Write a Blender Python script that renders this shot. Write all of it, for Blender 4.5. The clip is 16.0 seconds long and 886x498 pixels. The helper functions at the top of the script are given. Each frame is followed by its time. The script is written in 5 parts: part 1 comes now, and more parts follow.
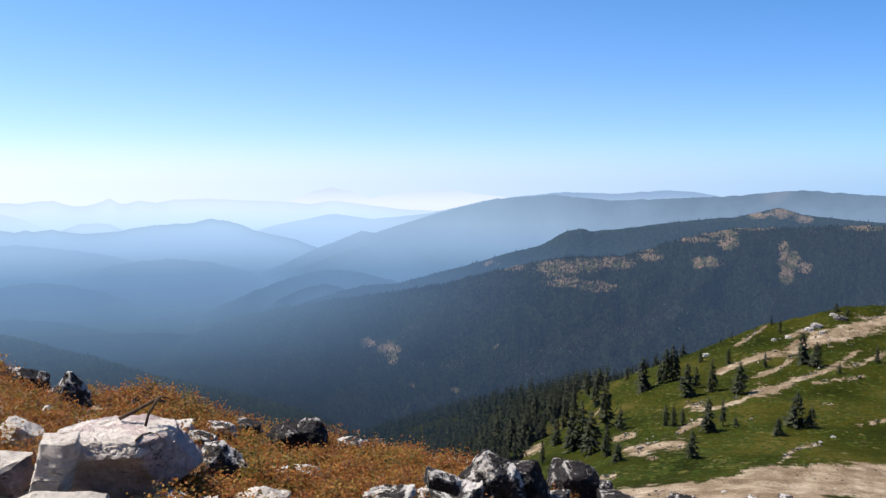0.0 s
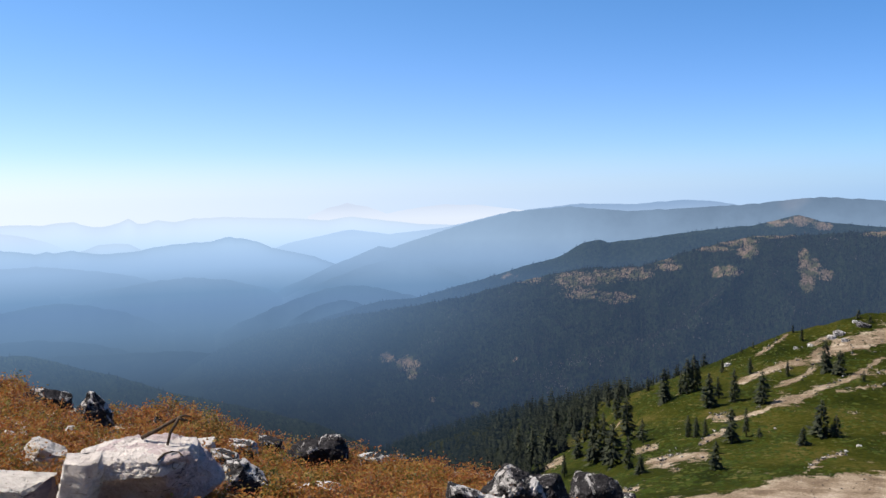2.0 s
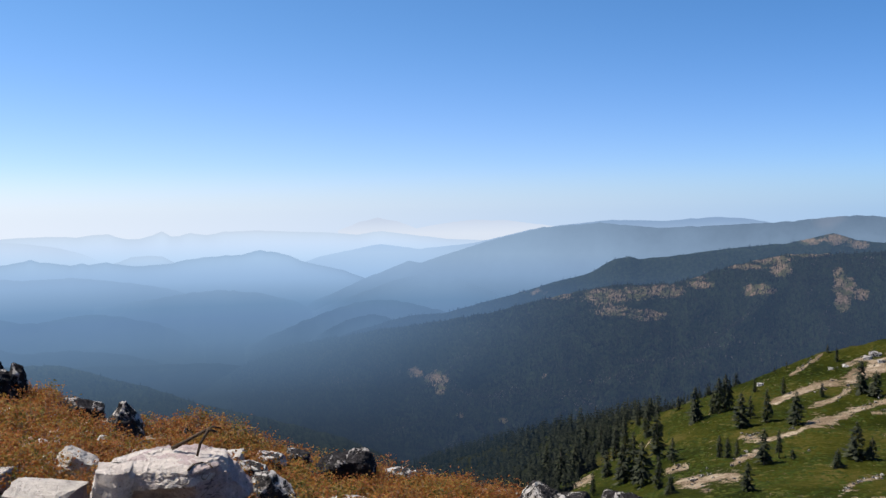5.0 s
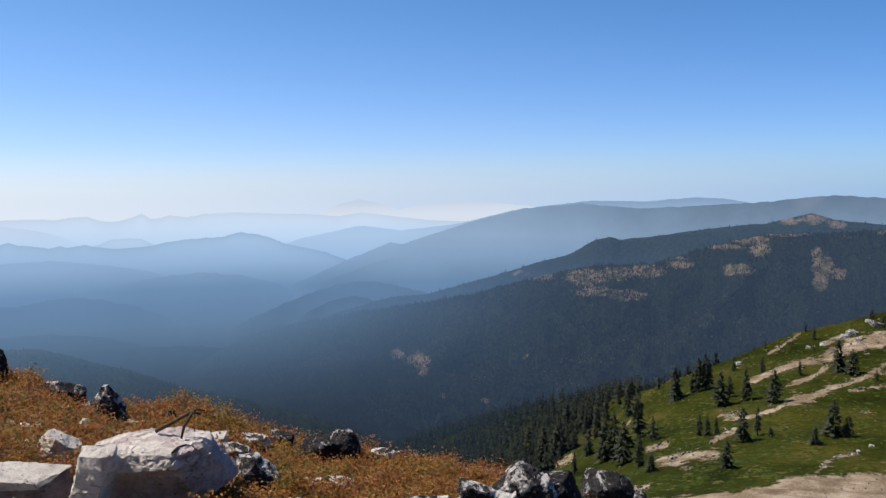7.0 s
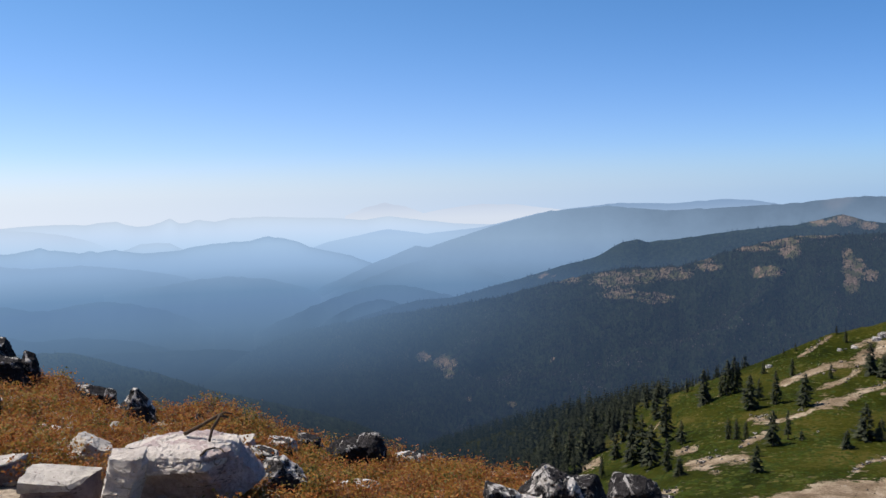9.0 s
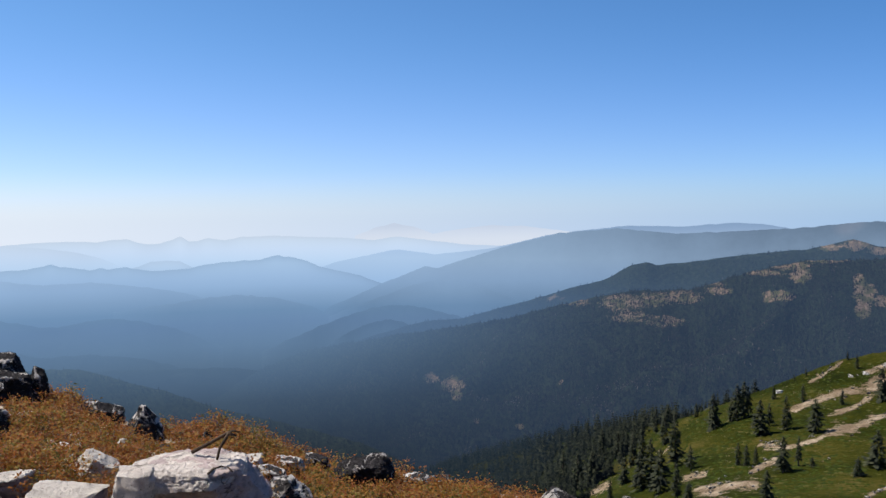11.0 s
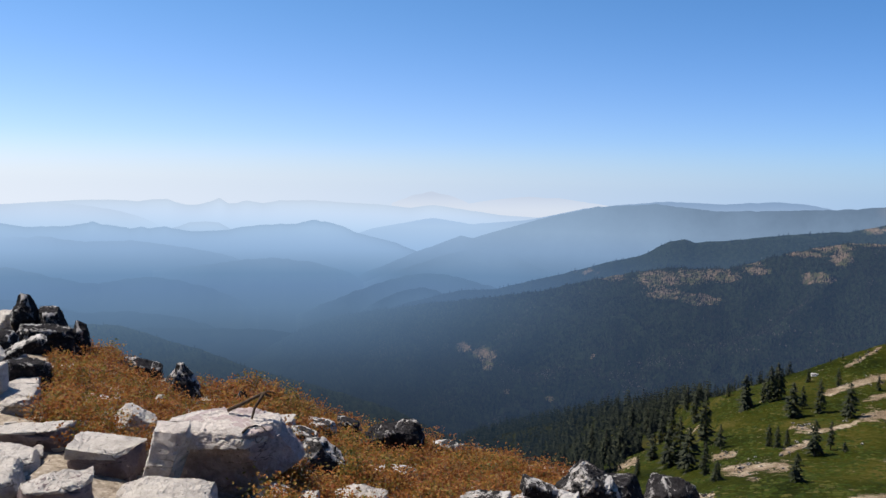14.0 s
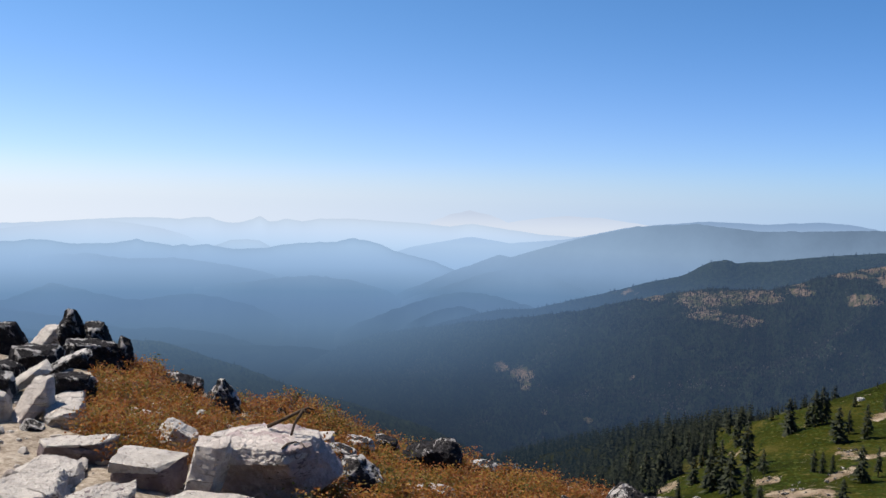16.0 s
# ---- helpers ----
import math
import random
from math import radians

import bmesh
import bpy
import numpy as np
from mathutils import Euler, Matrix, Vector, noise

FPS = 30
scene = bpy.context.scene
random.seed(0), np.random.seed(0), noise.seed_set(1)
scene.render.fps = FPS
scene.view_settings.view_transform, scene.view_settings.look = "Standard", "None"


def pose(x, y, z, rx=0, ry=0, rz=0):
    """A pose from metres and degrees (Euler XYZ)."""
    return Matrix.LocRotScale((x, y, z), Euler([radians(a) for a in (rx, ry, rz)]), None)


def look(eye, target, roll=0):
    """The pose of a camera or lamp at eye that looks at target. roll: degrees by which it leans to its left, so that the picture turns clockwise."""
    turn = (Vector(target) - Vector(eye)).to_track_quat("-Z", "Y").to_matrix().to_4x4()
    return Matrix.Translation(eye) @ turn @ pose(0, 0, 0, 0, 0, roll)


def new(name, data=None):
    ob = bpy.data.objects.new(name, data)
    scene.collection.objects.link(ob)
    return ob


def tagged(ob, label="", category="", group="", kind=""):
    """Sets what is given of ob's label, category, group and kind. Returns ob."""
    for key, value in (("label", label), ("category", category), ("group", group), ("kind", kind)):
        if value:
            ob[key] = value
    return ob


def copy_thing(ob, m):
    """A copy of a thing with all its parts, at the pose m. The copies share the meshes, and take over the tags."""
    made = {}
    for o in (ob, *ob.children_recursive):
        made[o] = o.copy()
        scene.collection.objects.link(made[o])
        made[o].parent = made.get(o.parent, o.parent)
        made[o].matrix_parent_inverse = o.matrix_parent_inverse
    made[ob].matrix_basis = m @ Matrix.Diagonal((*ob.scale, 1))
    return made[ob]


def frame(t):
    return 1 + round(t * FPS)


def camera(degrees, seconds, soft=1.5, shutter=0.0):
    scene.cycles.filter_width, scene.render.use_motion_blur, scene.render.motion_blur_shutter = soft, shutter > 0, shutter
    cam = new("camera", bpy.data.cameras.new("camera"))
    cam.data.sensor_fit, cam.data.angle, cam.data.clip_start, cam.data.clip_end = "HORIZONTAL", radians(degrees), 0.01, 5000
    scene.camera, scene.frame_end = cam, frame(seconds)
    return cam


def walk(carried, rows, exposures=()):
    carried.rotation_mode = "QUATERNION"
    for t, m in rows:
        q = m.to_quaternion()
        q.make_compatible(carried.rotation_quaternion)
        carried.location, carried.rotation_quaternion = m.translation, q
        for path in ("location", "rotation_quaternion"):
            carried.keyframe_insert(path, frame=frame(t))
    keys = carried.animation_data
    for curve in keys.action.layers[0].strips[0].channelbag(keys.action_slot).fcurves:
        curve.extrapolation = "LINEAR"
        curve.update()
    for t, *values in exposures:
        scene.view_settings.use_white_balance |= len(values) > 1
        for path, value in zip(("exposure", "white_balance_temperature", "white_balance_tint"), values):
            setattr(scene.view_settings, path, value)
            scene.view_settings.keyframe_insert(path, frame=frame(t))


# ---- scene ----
EYE = 1.6
STOPS = 0.8        # the camera's exposure at the start
cam = camera(54.12, 16.0)
walk(cam, [
    (0, pose(0.014, 0.011, 1.600, 85.20, 0.00, 0.00)),
    (0.5, pose(0.009, 0.011, 1.602, 85.69, 0.14, 0.61)),
    (1, pose(0.015, -0.004, 1.602, 85.11, 0.62, 0.91)),
    (1.5, pose(0.016, -0.002, 1.600, 84.42, 0.91, 1.89)),
    (2, pose(0.010, 0.011, 1.601, 86.13, 1.15, 1.04)),
    (2.5, pose(0.013, -0.007, 1.604, 86.52, 0.92, 0.49)),
    (3, pose(0.009, -0.004, 1.599, 86.86, 0.25, 0.27)),
    (3.5, pose(0.008, 0.006, 1.598, 86.83, 0.67, 0.53)),
    (4, pose(0.008, 0.017, 1.595, 87.38, 1.23, 1.21)),
    (4.2, pose(0.014, 0.004, 1.596, 87.61, 1.02, 1.74)),
    (6.5, pose(-0.002, 0.007, 1.601, 85.92, 0.88, 3.72)),
    (7, pose(0.000, 0.003, 1.600, 85.91, 0.88, 1.80)),
    (7.5, pose(0.003, 0.007, 1.598, 86.10, 0.79, 1.18)),
    (8, pose(0.007, -0.002, 1.602, 86.02, 1.24, 2.91)),
    (8.5, pose(0.007, 0.000, 1.607, 86.14, 1.63, 4.01)),
    (9, pose(0.006, -0.008, 1.604, 86.15, 1.25, 3.48)),
    (9.2, pose(-0.003, 0.008, 1.600, 86.48, 1.20, 3.13)),
    (11.3, pose(-0.005, -0.000, 1.598, 87.53, 0.36, 4.68)),
    (11.5, pose(-0.000, -0.012, 1.605, 86.37, -0.23, 5.56)),
    (12, pose(-0.012, -0.003, 1.604, 86.02, -0.59, 6.43)),
    (12.5, pose(-0.011, -0.005, 1.598, 85.25, -1.43, 5.52)),
    (13, pose(-0.013, -0.012, 1.597, 85.41, -0.85, 5.00)),
    (13.5, pose(-0.019, 0.001, 1.592, 85.08, -1.42, 5.50)),
    (14, pose(-0.014, -0.003, 1.601, 85.51, -1.15, 6.59)),
    (14.5, pose(-0.015, -0.008, 1.597, 85.90, -1.25, 6.05)),
    (15, pose(-0.017, -0.004, 1.599, 85.81, -1.41, 6.97)),
    (15.5, pose(-0.016, -0.005, 1.599, 86.04, -1.30, 8.20)),
    (16, pose(-0.021, -0.012, 1.599, 86.70, -1.33, 9.13)),
], [(0.0, STOPS + 0.12), (0.5, STOPS + 0.12), (1.0, STOPS + 0.03), (1.5, STOPS + 0.05), (2.5, STOPS - 0.03), (4.0, STOPS - 0.08), (6.5, STOPS - 0.22), (16.0, STOPS - 0.20)])

# ---- sky and sun ----
SUN_AZ, SUN_EL = -78.0, 57.0      # degrees right of ahead, above the horizon
world = bpy.data.worlds.new("sky")
scene.world = world
world.use_nodes = True
wn = world.node_tree
sky = wn.nodes.new("ShaderNodeTexSky")
sky.sky_type = "NISHITA"
sky.sun_disc = False
sky.sun_elevation = radians(SUN_EL)
sky.sun_rotation = radians(SUN_AZ)
sky.altitude = 2200
sky.air_density, sky.dust_density, sky.ozone_density = 1.0, 0.35, 0.3
back = wn.nodes["Background"]
back.inputs["Strength"].default_value = 0.068


def sky_math(op, a, b):
    n = wn.nodes.new("ShaderNodeVectorMath")
    n.operation = op
    for sock, v in zip(n.inputs, (a, b)):
        if isinstance(v, tuple):
            sock.default_value = v
        else:
            wn.links.new(v, sock)
    return n.outputs["Value"] if op == "DOT_PRODUCT" else n.outputs["Vector"]


def sky_rise(value, lo, hi):
    n = wn.nodes.new("ShaderNodeMapRange")
    n.interpolation_type = "SMOOTHSTEP"
    wn.links.new(value, n.inputs["Value"])
    n.inputs["From Min"].default_value, n.inputs["From Max"].default_value = lo, hi
    return n.outputs["Result"]


def sky_blend(fac, a, b):
    n = wn.nodes.new("ShaderNodeMix")
    n.data_type = "VECTOR"
    wn.links.new(fac, n.inputs["Factor"])
    for sock, v in ((n.inputs[4], a), (n.inputs[5], b)):
        if isinstance(v, tuple):
            sock.default_value = v
        else:
            wn.links.new(v, sock)
    return n.outputs[1]


# smoky summer air: whiter low down and towards the sun, deeper blue overhead and away from it
way = wn.nodes.new("ShaderNodeTexCoord").outputs["Generated"]
up = sky_math("DOT_PRODUCT", way, (0, 0, 1))
sunward = sky_math("DOT_PRODUCT", way, (math.sin(radians(SUN_AZ)), math.cos(radians(SUN_AZ)), 0))
sunward3 = wn.nodes.new("ShaderNodeCombineXYZ")
for sock in sunward3.inputs:
    wn.links.new(sunward, sock)
sunward3 = sunward3.outputs[0]
tint = sky_blend(sky_rise(up, 0.03, 0.24), (0.68, 0.89, 1.37), (0.56, 0.93, 1.30))
tint = sky_math("MULTIPLY", tint, sky_math("ADD", (0.89, 0.946, 0.983), sky_math("MULTIPLY", sunward3, (0.44, 0.205, 0.067))))
low_air = sky_math("ADD", tuple(c / 0.068 for c in (0.302, 0.402, 0.545)), sky_math("MULTIPLY", sunward3, tuple(c / 0.068 for c in (0.30, 0.222, 0.118))))
wn.links.new(sky_blend(sky_rise(up, -0.03, 0.052), low_air, sky_math("MULTIPLY", sky.outputs[0], tint)), back.inputs["Color"])

sun = new("sun", bpy.data.lights.new("sun", "SUN"))
sun.data.energy, sun.data.angle, sun.data.color = 5.0, radians(0.53), (1.0, 0.95, 0.88)
a, e = radians(SUN_AZ), radians(SUN_EL)
sun.matrix_world = look((math.sin(a) * math.cos(e) * 50, math.cos(a) * math.cos(e) * 50, math.sin(e) * 50), (0, 0, 0))


# ---- helpers of this place ----
def spot(az, el, r):
    """The point that lies az degrees right of ahead and el degrees up, r metres out over the ground."""
    return Vector((r * math.sin(radians(az)), r * math.cos(radians(az)), EYE + r * math.tan(radians(el))))


def curve(pairs):
    xs, ys = [p[0] for p in pairs], [p[1] for p in pairs]
    return lambda v: np.interp(v, xs, ys)


def mesh_of(name, verts, faces, material, smooth=False):
    me = bpy.data.meshes.new(name)
    me.from_pydata([tuple(v) for v in verts], [], faces)
    me.materials.append(material)
    if smooth:
        me.polygons.foreach_set("use_smooth", [True] * len(me.polygons))
    me.update()
    return me


def quick_mesh(name, verts, tris, material, per=3):
    """A mesh of many equal faces from number arrays."""
    me = bpy.data.meshes.new(name)
    n, m = len(verts), len(tris)
    me.vertices.add(n)
    me.vertices.foreach_set("co", np.asarray(verts, np.float32).ravel())
    me.loops.add(m * per)
    me.loops.foreach_set("vertex_index", np.asarray(tris, np.int32).ravel())
    me.polygons.add(m)
    me.polygons.foreach_set("loop_start", np.arange(0, m * per, per, dtype=np.int32))
    me.update(calc_edges=True)
    me.materials.append(material)
    return me


def part(name, me, parent, label=""):
    ob = new(name, me)
    ob.parent = parent
    if label:
        tagged(ob, label)
    return ob


def fbm(x, y, zz=0.0, octaves=4):
    return noise.fractal(Vector((x, y, zz)), 1.0, 2.0, octaves)


# ---- materials ----
def material(name):
    m = bpy.data.materials.new(name)
    m.use_nodes = True
    t = m.node_tree
    b = t.nodes["Principled BSDF"]
    b.inputs["Roughness"].default_value = 0.9
    b.inputs["Specular IOR Level"].default_value = 0.04
    return m, t, b


def node(t, kind, **values):
    n = t.nodes.new(kind)
    for key, value in values.items():
        n.inputs[key.replace("_", " ")].default_value = value
    return n


def noise_node(t, scale, detail=6.0, rough=0.6, coords=None, dist=0.0):
    n = node(t, "ShaderNodeTexNoise", Scale=scale, Detail=detail, Roughness=rough, Distortion=dist)
    if coords is not None:
        t.links.new(coords, n.inputs["Vector"])
    return n.outputs["Fac"]


def ramp(t, fac, stops, hard=False):
    r = t.nodes.new("ShaderNodeValToRGB")
    r.color_ramp.interpolation = "CONSTANT" if hard else "LINEAR"
    el = r.color_ramp.elements
    while len(el) < len(stops):
        el.new(0.5)
    for k, (pos, col) in zip(el, stops):
        k.position = pos
        k.color = (*col, 1) if len(col) == 3 else col
    t.links.new(fac, r.inputs[0])
    return r.outputs["Color"]


def blend(t, fac, a, b):
    n = t.nodes.new("ShaderNodeMix")
    n.data_type = "RGBA"
    for sock, v in ((n.inputs["Factor"], fac), (n.inputs[6], a), (n.inputs[7], b)):
        if isinstance(v, (tuple, list, float)):
            sock.default_value = (*v, 1) if isinstance(v, (tuple, list)) else v
        else:
            t.links.new(v, sock)
    return n.outputs[2]


def math_node(t, op, a, b=0.0, clamp=False):
    n = t.nodes.new("ShaderNodeMath")
    n.operation, n.use_clamp = op, clamp
    for sock, v in ((n.inputs[0], a), (n.inputs[1], b)):
        if isinstance(v, (int, float)):
            sock.default_value = v
        else:
            t.links.new(v, sock)
    return n.outputs[0]


def step(t, v, lo, hi, out_lo=0.0, out_hi=1.0):
    n = t.nodes.new("ShaderNodeMapRange")
    n.interpolation_type = "SMOOTHSTEP"
    t.links.new(v, n.inputs["Value"])
    for key, val in (("From Min", lo), ("From Max", hi), ("To Min", out_lo), ("To Max", out_hi)):
        n.inputs[key].default_value = val
    return n.outputs[0]


def bump(t, b, height, strength, distance):
    n = node(t, "ShaderNodeBump", Strength=strength, Distance=distance)
    t.links.new(height, n.inputs["Height"])
    t.links.new(n.outputs[0], b.inputs["Normal"])


def coords(t, kind="Object"):
    return t.nodes.new("ShaderNodeTexCoord").outputs[kind]


def attribute(t, name):
    n = t.nodes.new("ShaderNodeAttribute")
    n.attribute_name = name
    return n.outputs["Fac"]


def rock_material(name, pale, dirt, lichen, cover, stain_from=0.50, scale=1.0):
    """Weathered quartzite: pale banded stone with dull stains, and a crust of black lichen over a share of it that thins on worn edges."""
    m, t, b = material(name)
    co = coords(t)
    band = t.nodes.new("ShaderNodeMapping")
    band.inputs["Scale"].default_value = (1, 1, 5)
    band.inputs["Rotation"].default_value = (0.25, 0.2, 0)
    t.links.new(co, band.inputs["Vector"])
    grain = math_node(t, "ADD", math_node(t, "MULTIPLY", noise_node(t, 26 * scale, 8, 0.7, co), 0.55), math_node(t, "MULTIPLY", noise_node(t, 5 * scale, 6, 0.6, band.outputs[0], 0.4), 0.45))
    col = ramp(t, grain, [(0.36, tuple(0.62 * c for c in pale)), (0.47, tuple(0.9 * c for c in pale)), (0.56, tuple(1.05 * c for c in pale)), (0.66, tuple(min(1, 1.22 * c) for c in pale))])
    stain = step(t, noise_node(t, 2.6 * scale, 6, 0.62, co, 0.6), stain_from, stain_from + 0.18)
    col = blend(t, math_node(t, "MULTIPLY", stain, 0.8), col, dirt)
    worn = attribute(t, "worn")
    cr = math_node(t, "SUBTRACT", noise_node(t, 4.2 * scale, 11, 0.76, co, 0.5), math_node(t, "MULTIPLY", worn, 0.085 if cover > 0.3 else 0.0))
    crust = step(t, cr, 0.63 - cover * 0.27, 0.68 - cover * 0.27)
    crust_col = ramp(t, noise_node(t, 30 * scale, 5, 0.7, co), [(0.35, tuple(0.5 * c for c in lichen)), (0.55, lichen), (0.7, tuple(2.4 * c for c in lichen))])
    col = blend(t, crust, col, crust_col)
    speck = step(t, noise_node(t, 48 * scale, 3, 0.6, co), 0.66, 0.71)
    col = blend(t, math_node(t, "MULTIPLY", speck, 0.7), col, (0.07, 0.066, 0.06))
    seam = math_node(t, "ABSOLUTE", math_node(t, "SUBTRACT", noise_node(t, 1.5 * scale, 4, 0.5, band.outputs[0], 0.6), 0.5))
    crack = math_node(t, "MULTIPLY", step(t, seam, 0.002, 0.010, 1.0, 0.0), step(t, noise_node(t, 1.9 * scale, 2, 0.5, co), 0.52, 0.60))
    col = blend(t, math_node(t, "MULTIPLY", crack, 0.7), col, tuple(0.35 * c for c in dirt))
    t.links.new(col, b.inputs["Base Color"])
    h = math_node(t, "ADD", noise_node(t, 11 * scale, 10, 0.72, co), math_node(t, "MULTIPLY", crust, 0.10))
    h = math_node(t, "ADD", h, math_node(t, "MULTIPLY", noise_node(t, 7 * scale, 6, 0.6, band.outputs[0]), 0.22))
    h = math_node(t, "SUBTRACT", h, math_node(t, "MULTIPLY", crack, 0.35))
    bump(t, b, h, 1.0, 0.034 / scale)
    return m


ROCK_PALE = rock_material("pale_stone", (0.46, 0.412, 0.362), (0.20, 0.155, 0.13), (0.030, 0.027, 0.025), 0.05, 0.54)
ROCK_BIG = rock_material("boulder_stone", (0.50, 0.44, 0.39), (0.27, 0.20, 0.175), (0.04, 0.034, 0.032), 0.02, 0.50)
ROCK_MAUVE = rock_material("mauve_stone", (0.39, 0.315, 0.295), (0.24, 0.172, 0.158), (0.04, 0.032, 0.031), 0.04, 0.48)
# mauve stone darkened to paint the shade on slab fronts
ROCK_SHADE = rock_material("mauve_shade_stone", (0.22, 0.172, 0.165), (0.12, 0.088, 0.084), (0.03, 0.025, 0.025), 0.10, 0.48)
ROCK_GREY = rock_material("grey_stone", (0.46, 0.425, 0.39), (0.13, 0.11, 0.10), (0.032, 0.029, 0.029), 0.76, 0.52)
ROCK_DARK = rock_material("lichen_dark_stone", (0.42, 0.39, 0.365), (0.06, 0.055, 0.05), (0.026, 0.0235, 0.024), 0.92, 0.5)


def leaf_material(name, stops, rough=0.6, gloss=0.12, through_light=0.0):
    m, t, b = material(name)
    g = t.nodes.new("ShaderNodeNewGeometry")
    patch = noise_node(t, 2.2, 4, 0.6, coords(t))
    tuft = noise_node(t, 11.0, 3, 0.6, coords(t))
    mixed = math_node(t, "ADD", math_node(t, "MULTIPLY", g.outputs["Random Per Island"], 0.45), math_node(t, "ADD", math_node(t, "MULTIPLY", patch, 1.4), math_node(t, "MULTIPLY", tuft, 1.1)))
    col = ramp(t, math_node(t, "SUBTRACT", mixed, 0.98), stops)
    t.links.new(col, b.inputs["Base Color"])
    b.inputs["Roughness"].default_value = rough
    b.inputs["Specular IOR Level"].default_value = gloss
    if through_light:
        glow = t.nodes.new("ShaderNodeBsdfTranslucent")
        t.links.new(col, glow.inputs["Color"])
        mix = node(t, "ShaderNodeMixShader", Fac=through_light)
        t.links.new(b.outputs[0], mix.inputs[1])
        t.links.new(glow.outputs[0], mix.inputs[2])
        t.links.new(mix.outputs[0], t.nodes["Material Output"].inputs["Surface"])
    return m


SHRUB = leaf_material("autumn_leaves", [(0.08, (0.060, 0.066, 0.018)), (0.22, (0.155, 0.132, 0.030)), (0.36, (0.290, 0.172, 0.040)), (0.50, (0.335, 0.142, 0.033)),
                                        (0.64, (0.250, 0.078, 0.024)), (0.76, (0.165, 0.056, 0.024)), (0.86, (0.350, 0.200, 0.068)), (0.97, (0.150, 0.105, 0.046))], through_light=0.4)
NEEDLES = leaf_material("conifer_needles", [(0.1, (0.012, 0.014, 0.011)), (0.5, (0.025, 0.028, 0.017)), (0.9, (0.054, 0.056, 0.031))], 0.8, 0.04)


def bark_material():
    m, t, b = material("bark")
    co = coords(t)
    t.links.new(ramp(t, noise_node(t, 8, 6, 0.7, co), [(0.3, (0.05, 0.04, 0.03)), (0.7, (0.16, 0.13, 0.11))]), b.inputs["Base Color"])
    return m


BARK = bark_material()


def dead_wood():
    m, t, b = material("dead_wood")
    co = coords(t)
    t.links.new(ramp(t, noise_node(t, 30, 6, 0.7, co), [(0.3, (0.035, 0.024, 0.016)), (0.7, (0.10, 0.07, 0.05))]), b.inputs["Base Color"])
    bump(t, b, noise_node(t, 60, 4, 0.6, co), 0.5, 0.004)
    return m


DEAD_WOOD = dead_wood()


def linear(*rgb):
    return tuple(((c / 255 + 0.055) / 1.055) ** 2.4 for c in rgb)


# haze colours that the far hills emit from their own surface, by degrees above the horizon
VALLEY_HAZE_PAINT = [(-17.0, (35, 45, 56)), (-15.5, (42, 54, 68)), (-14.0, (51, 66, 84)), (-12.0, (67, 87, 110)), (-10.5, (82, 107, 135)), (-9.5, (92, 119, 148)), (-8.4, (102, 132, 165)), (-7.0, (109, 141, 179)),
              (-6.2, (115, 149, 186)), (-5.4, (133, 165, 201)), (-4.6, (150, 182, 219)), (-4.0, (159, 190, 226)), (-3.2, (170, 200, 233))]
FAR_HAZE_PAINT = [(-4.2, (160, 193, 230)), (-3.2, (187, 213, 242)), (-2.3, (202, 222, 247)), (-1.7, (209, 227, 248)), (-1.1, (214, 226, 243)), (-0.6, (212, 223, 240))]
PEAK_HAZE_PAINT = [(-1.8, (214, 223, 237)), (-1.3, (206, 217, 234)), (-0.9, (197, 209, 228))]
PALE_HAZE_PAINT = [(-4.5, (160, 193, 231)), (-3.0, (180, 208, 240)), (-2.0, (177, 204, 238)), (-1.0, (160, 190, 228))]


def painted_haze_at(t, table):
    """The haze colour painted on a place, from how low it lies as seen from the summit."""
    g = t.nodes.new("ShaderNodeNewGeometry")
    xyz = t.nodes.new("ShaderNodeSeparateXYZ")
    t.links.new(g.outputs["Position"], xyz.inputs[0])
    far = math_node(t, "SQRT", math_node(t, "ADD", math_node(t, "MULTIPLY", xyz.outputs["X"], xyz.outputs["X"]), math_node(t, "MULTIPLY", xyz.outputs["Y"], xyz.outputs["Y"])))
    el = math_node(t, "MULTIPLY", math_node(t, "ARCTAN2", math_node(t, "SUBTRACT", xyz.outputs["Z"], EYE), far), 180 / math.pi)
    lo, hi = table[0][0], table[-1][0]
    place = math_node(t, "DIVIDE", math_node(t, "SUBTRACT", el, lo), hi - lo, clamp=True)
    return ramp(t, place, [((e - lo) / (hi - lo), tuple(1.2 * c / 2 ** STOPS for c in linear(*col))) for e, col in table])


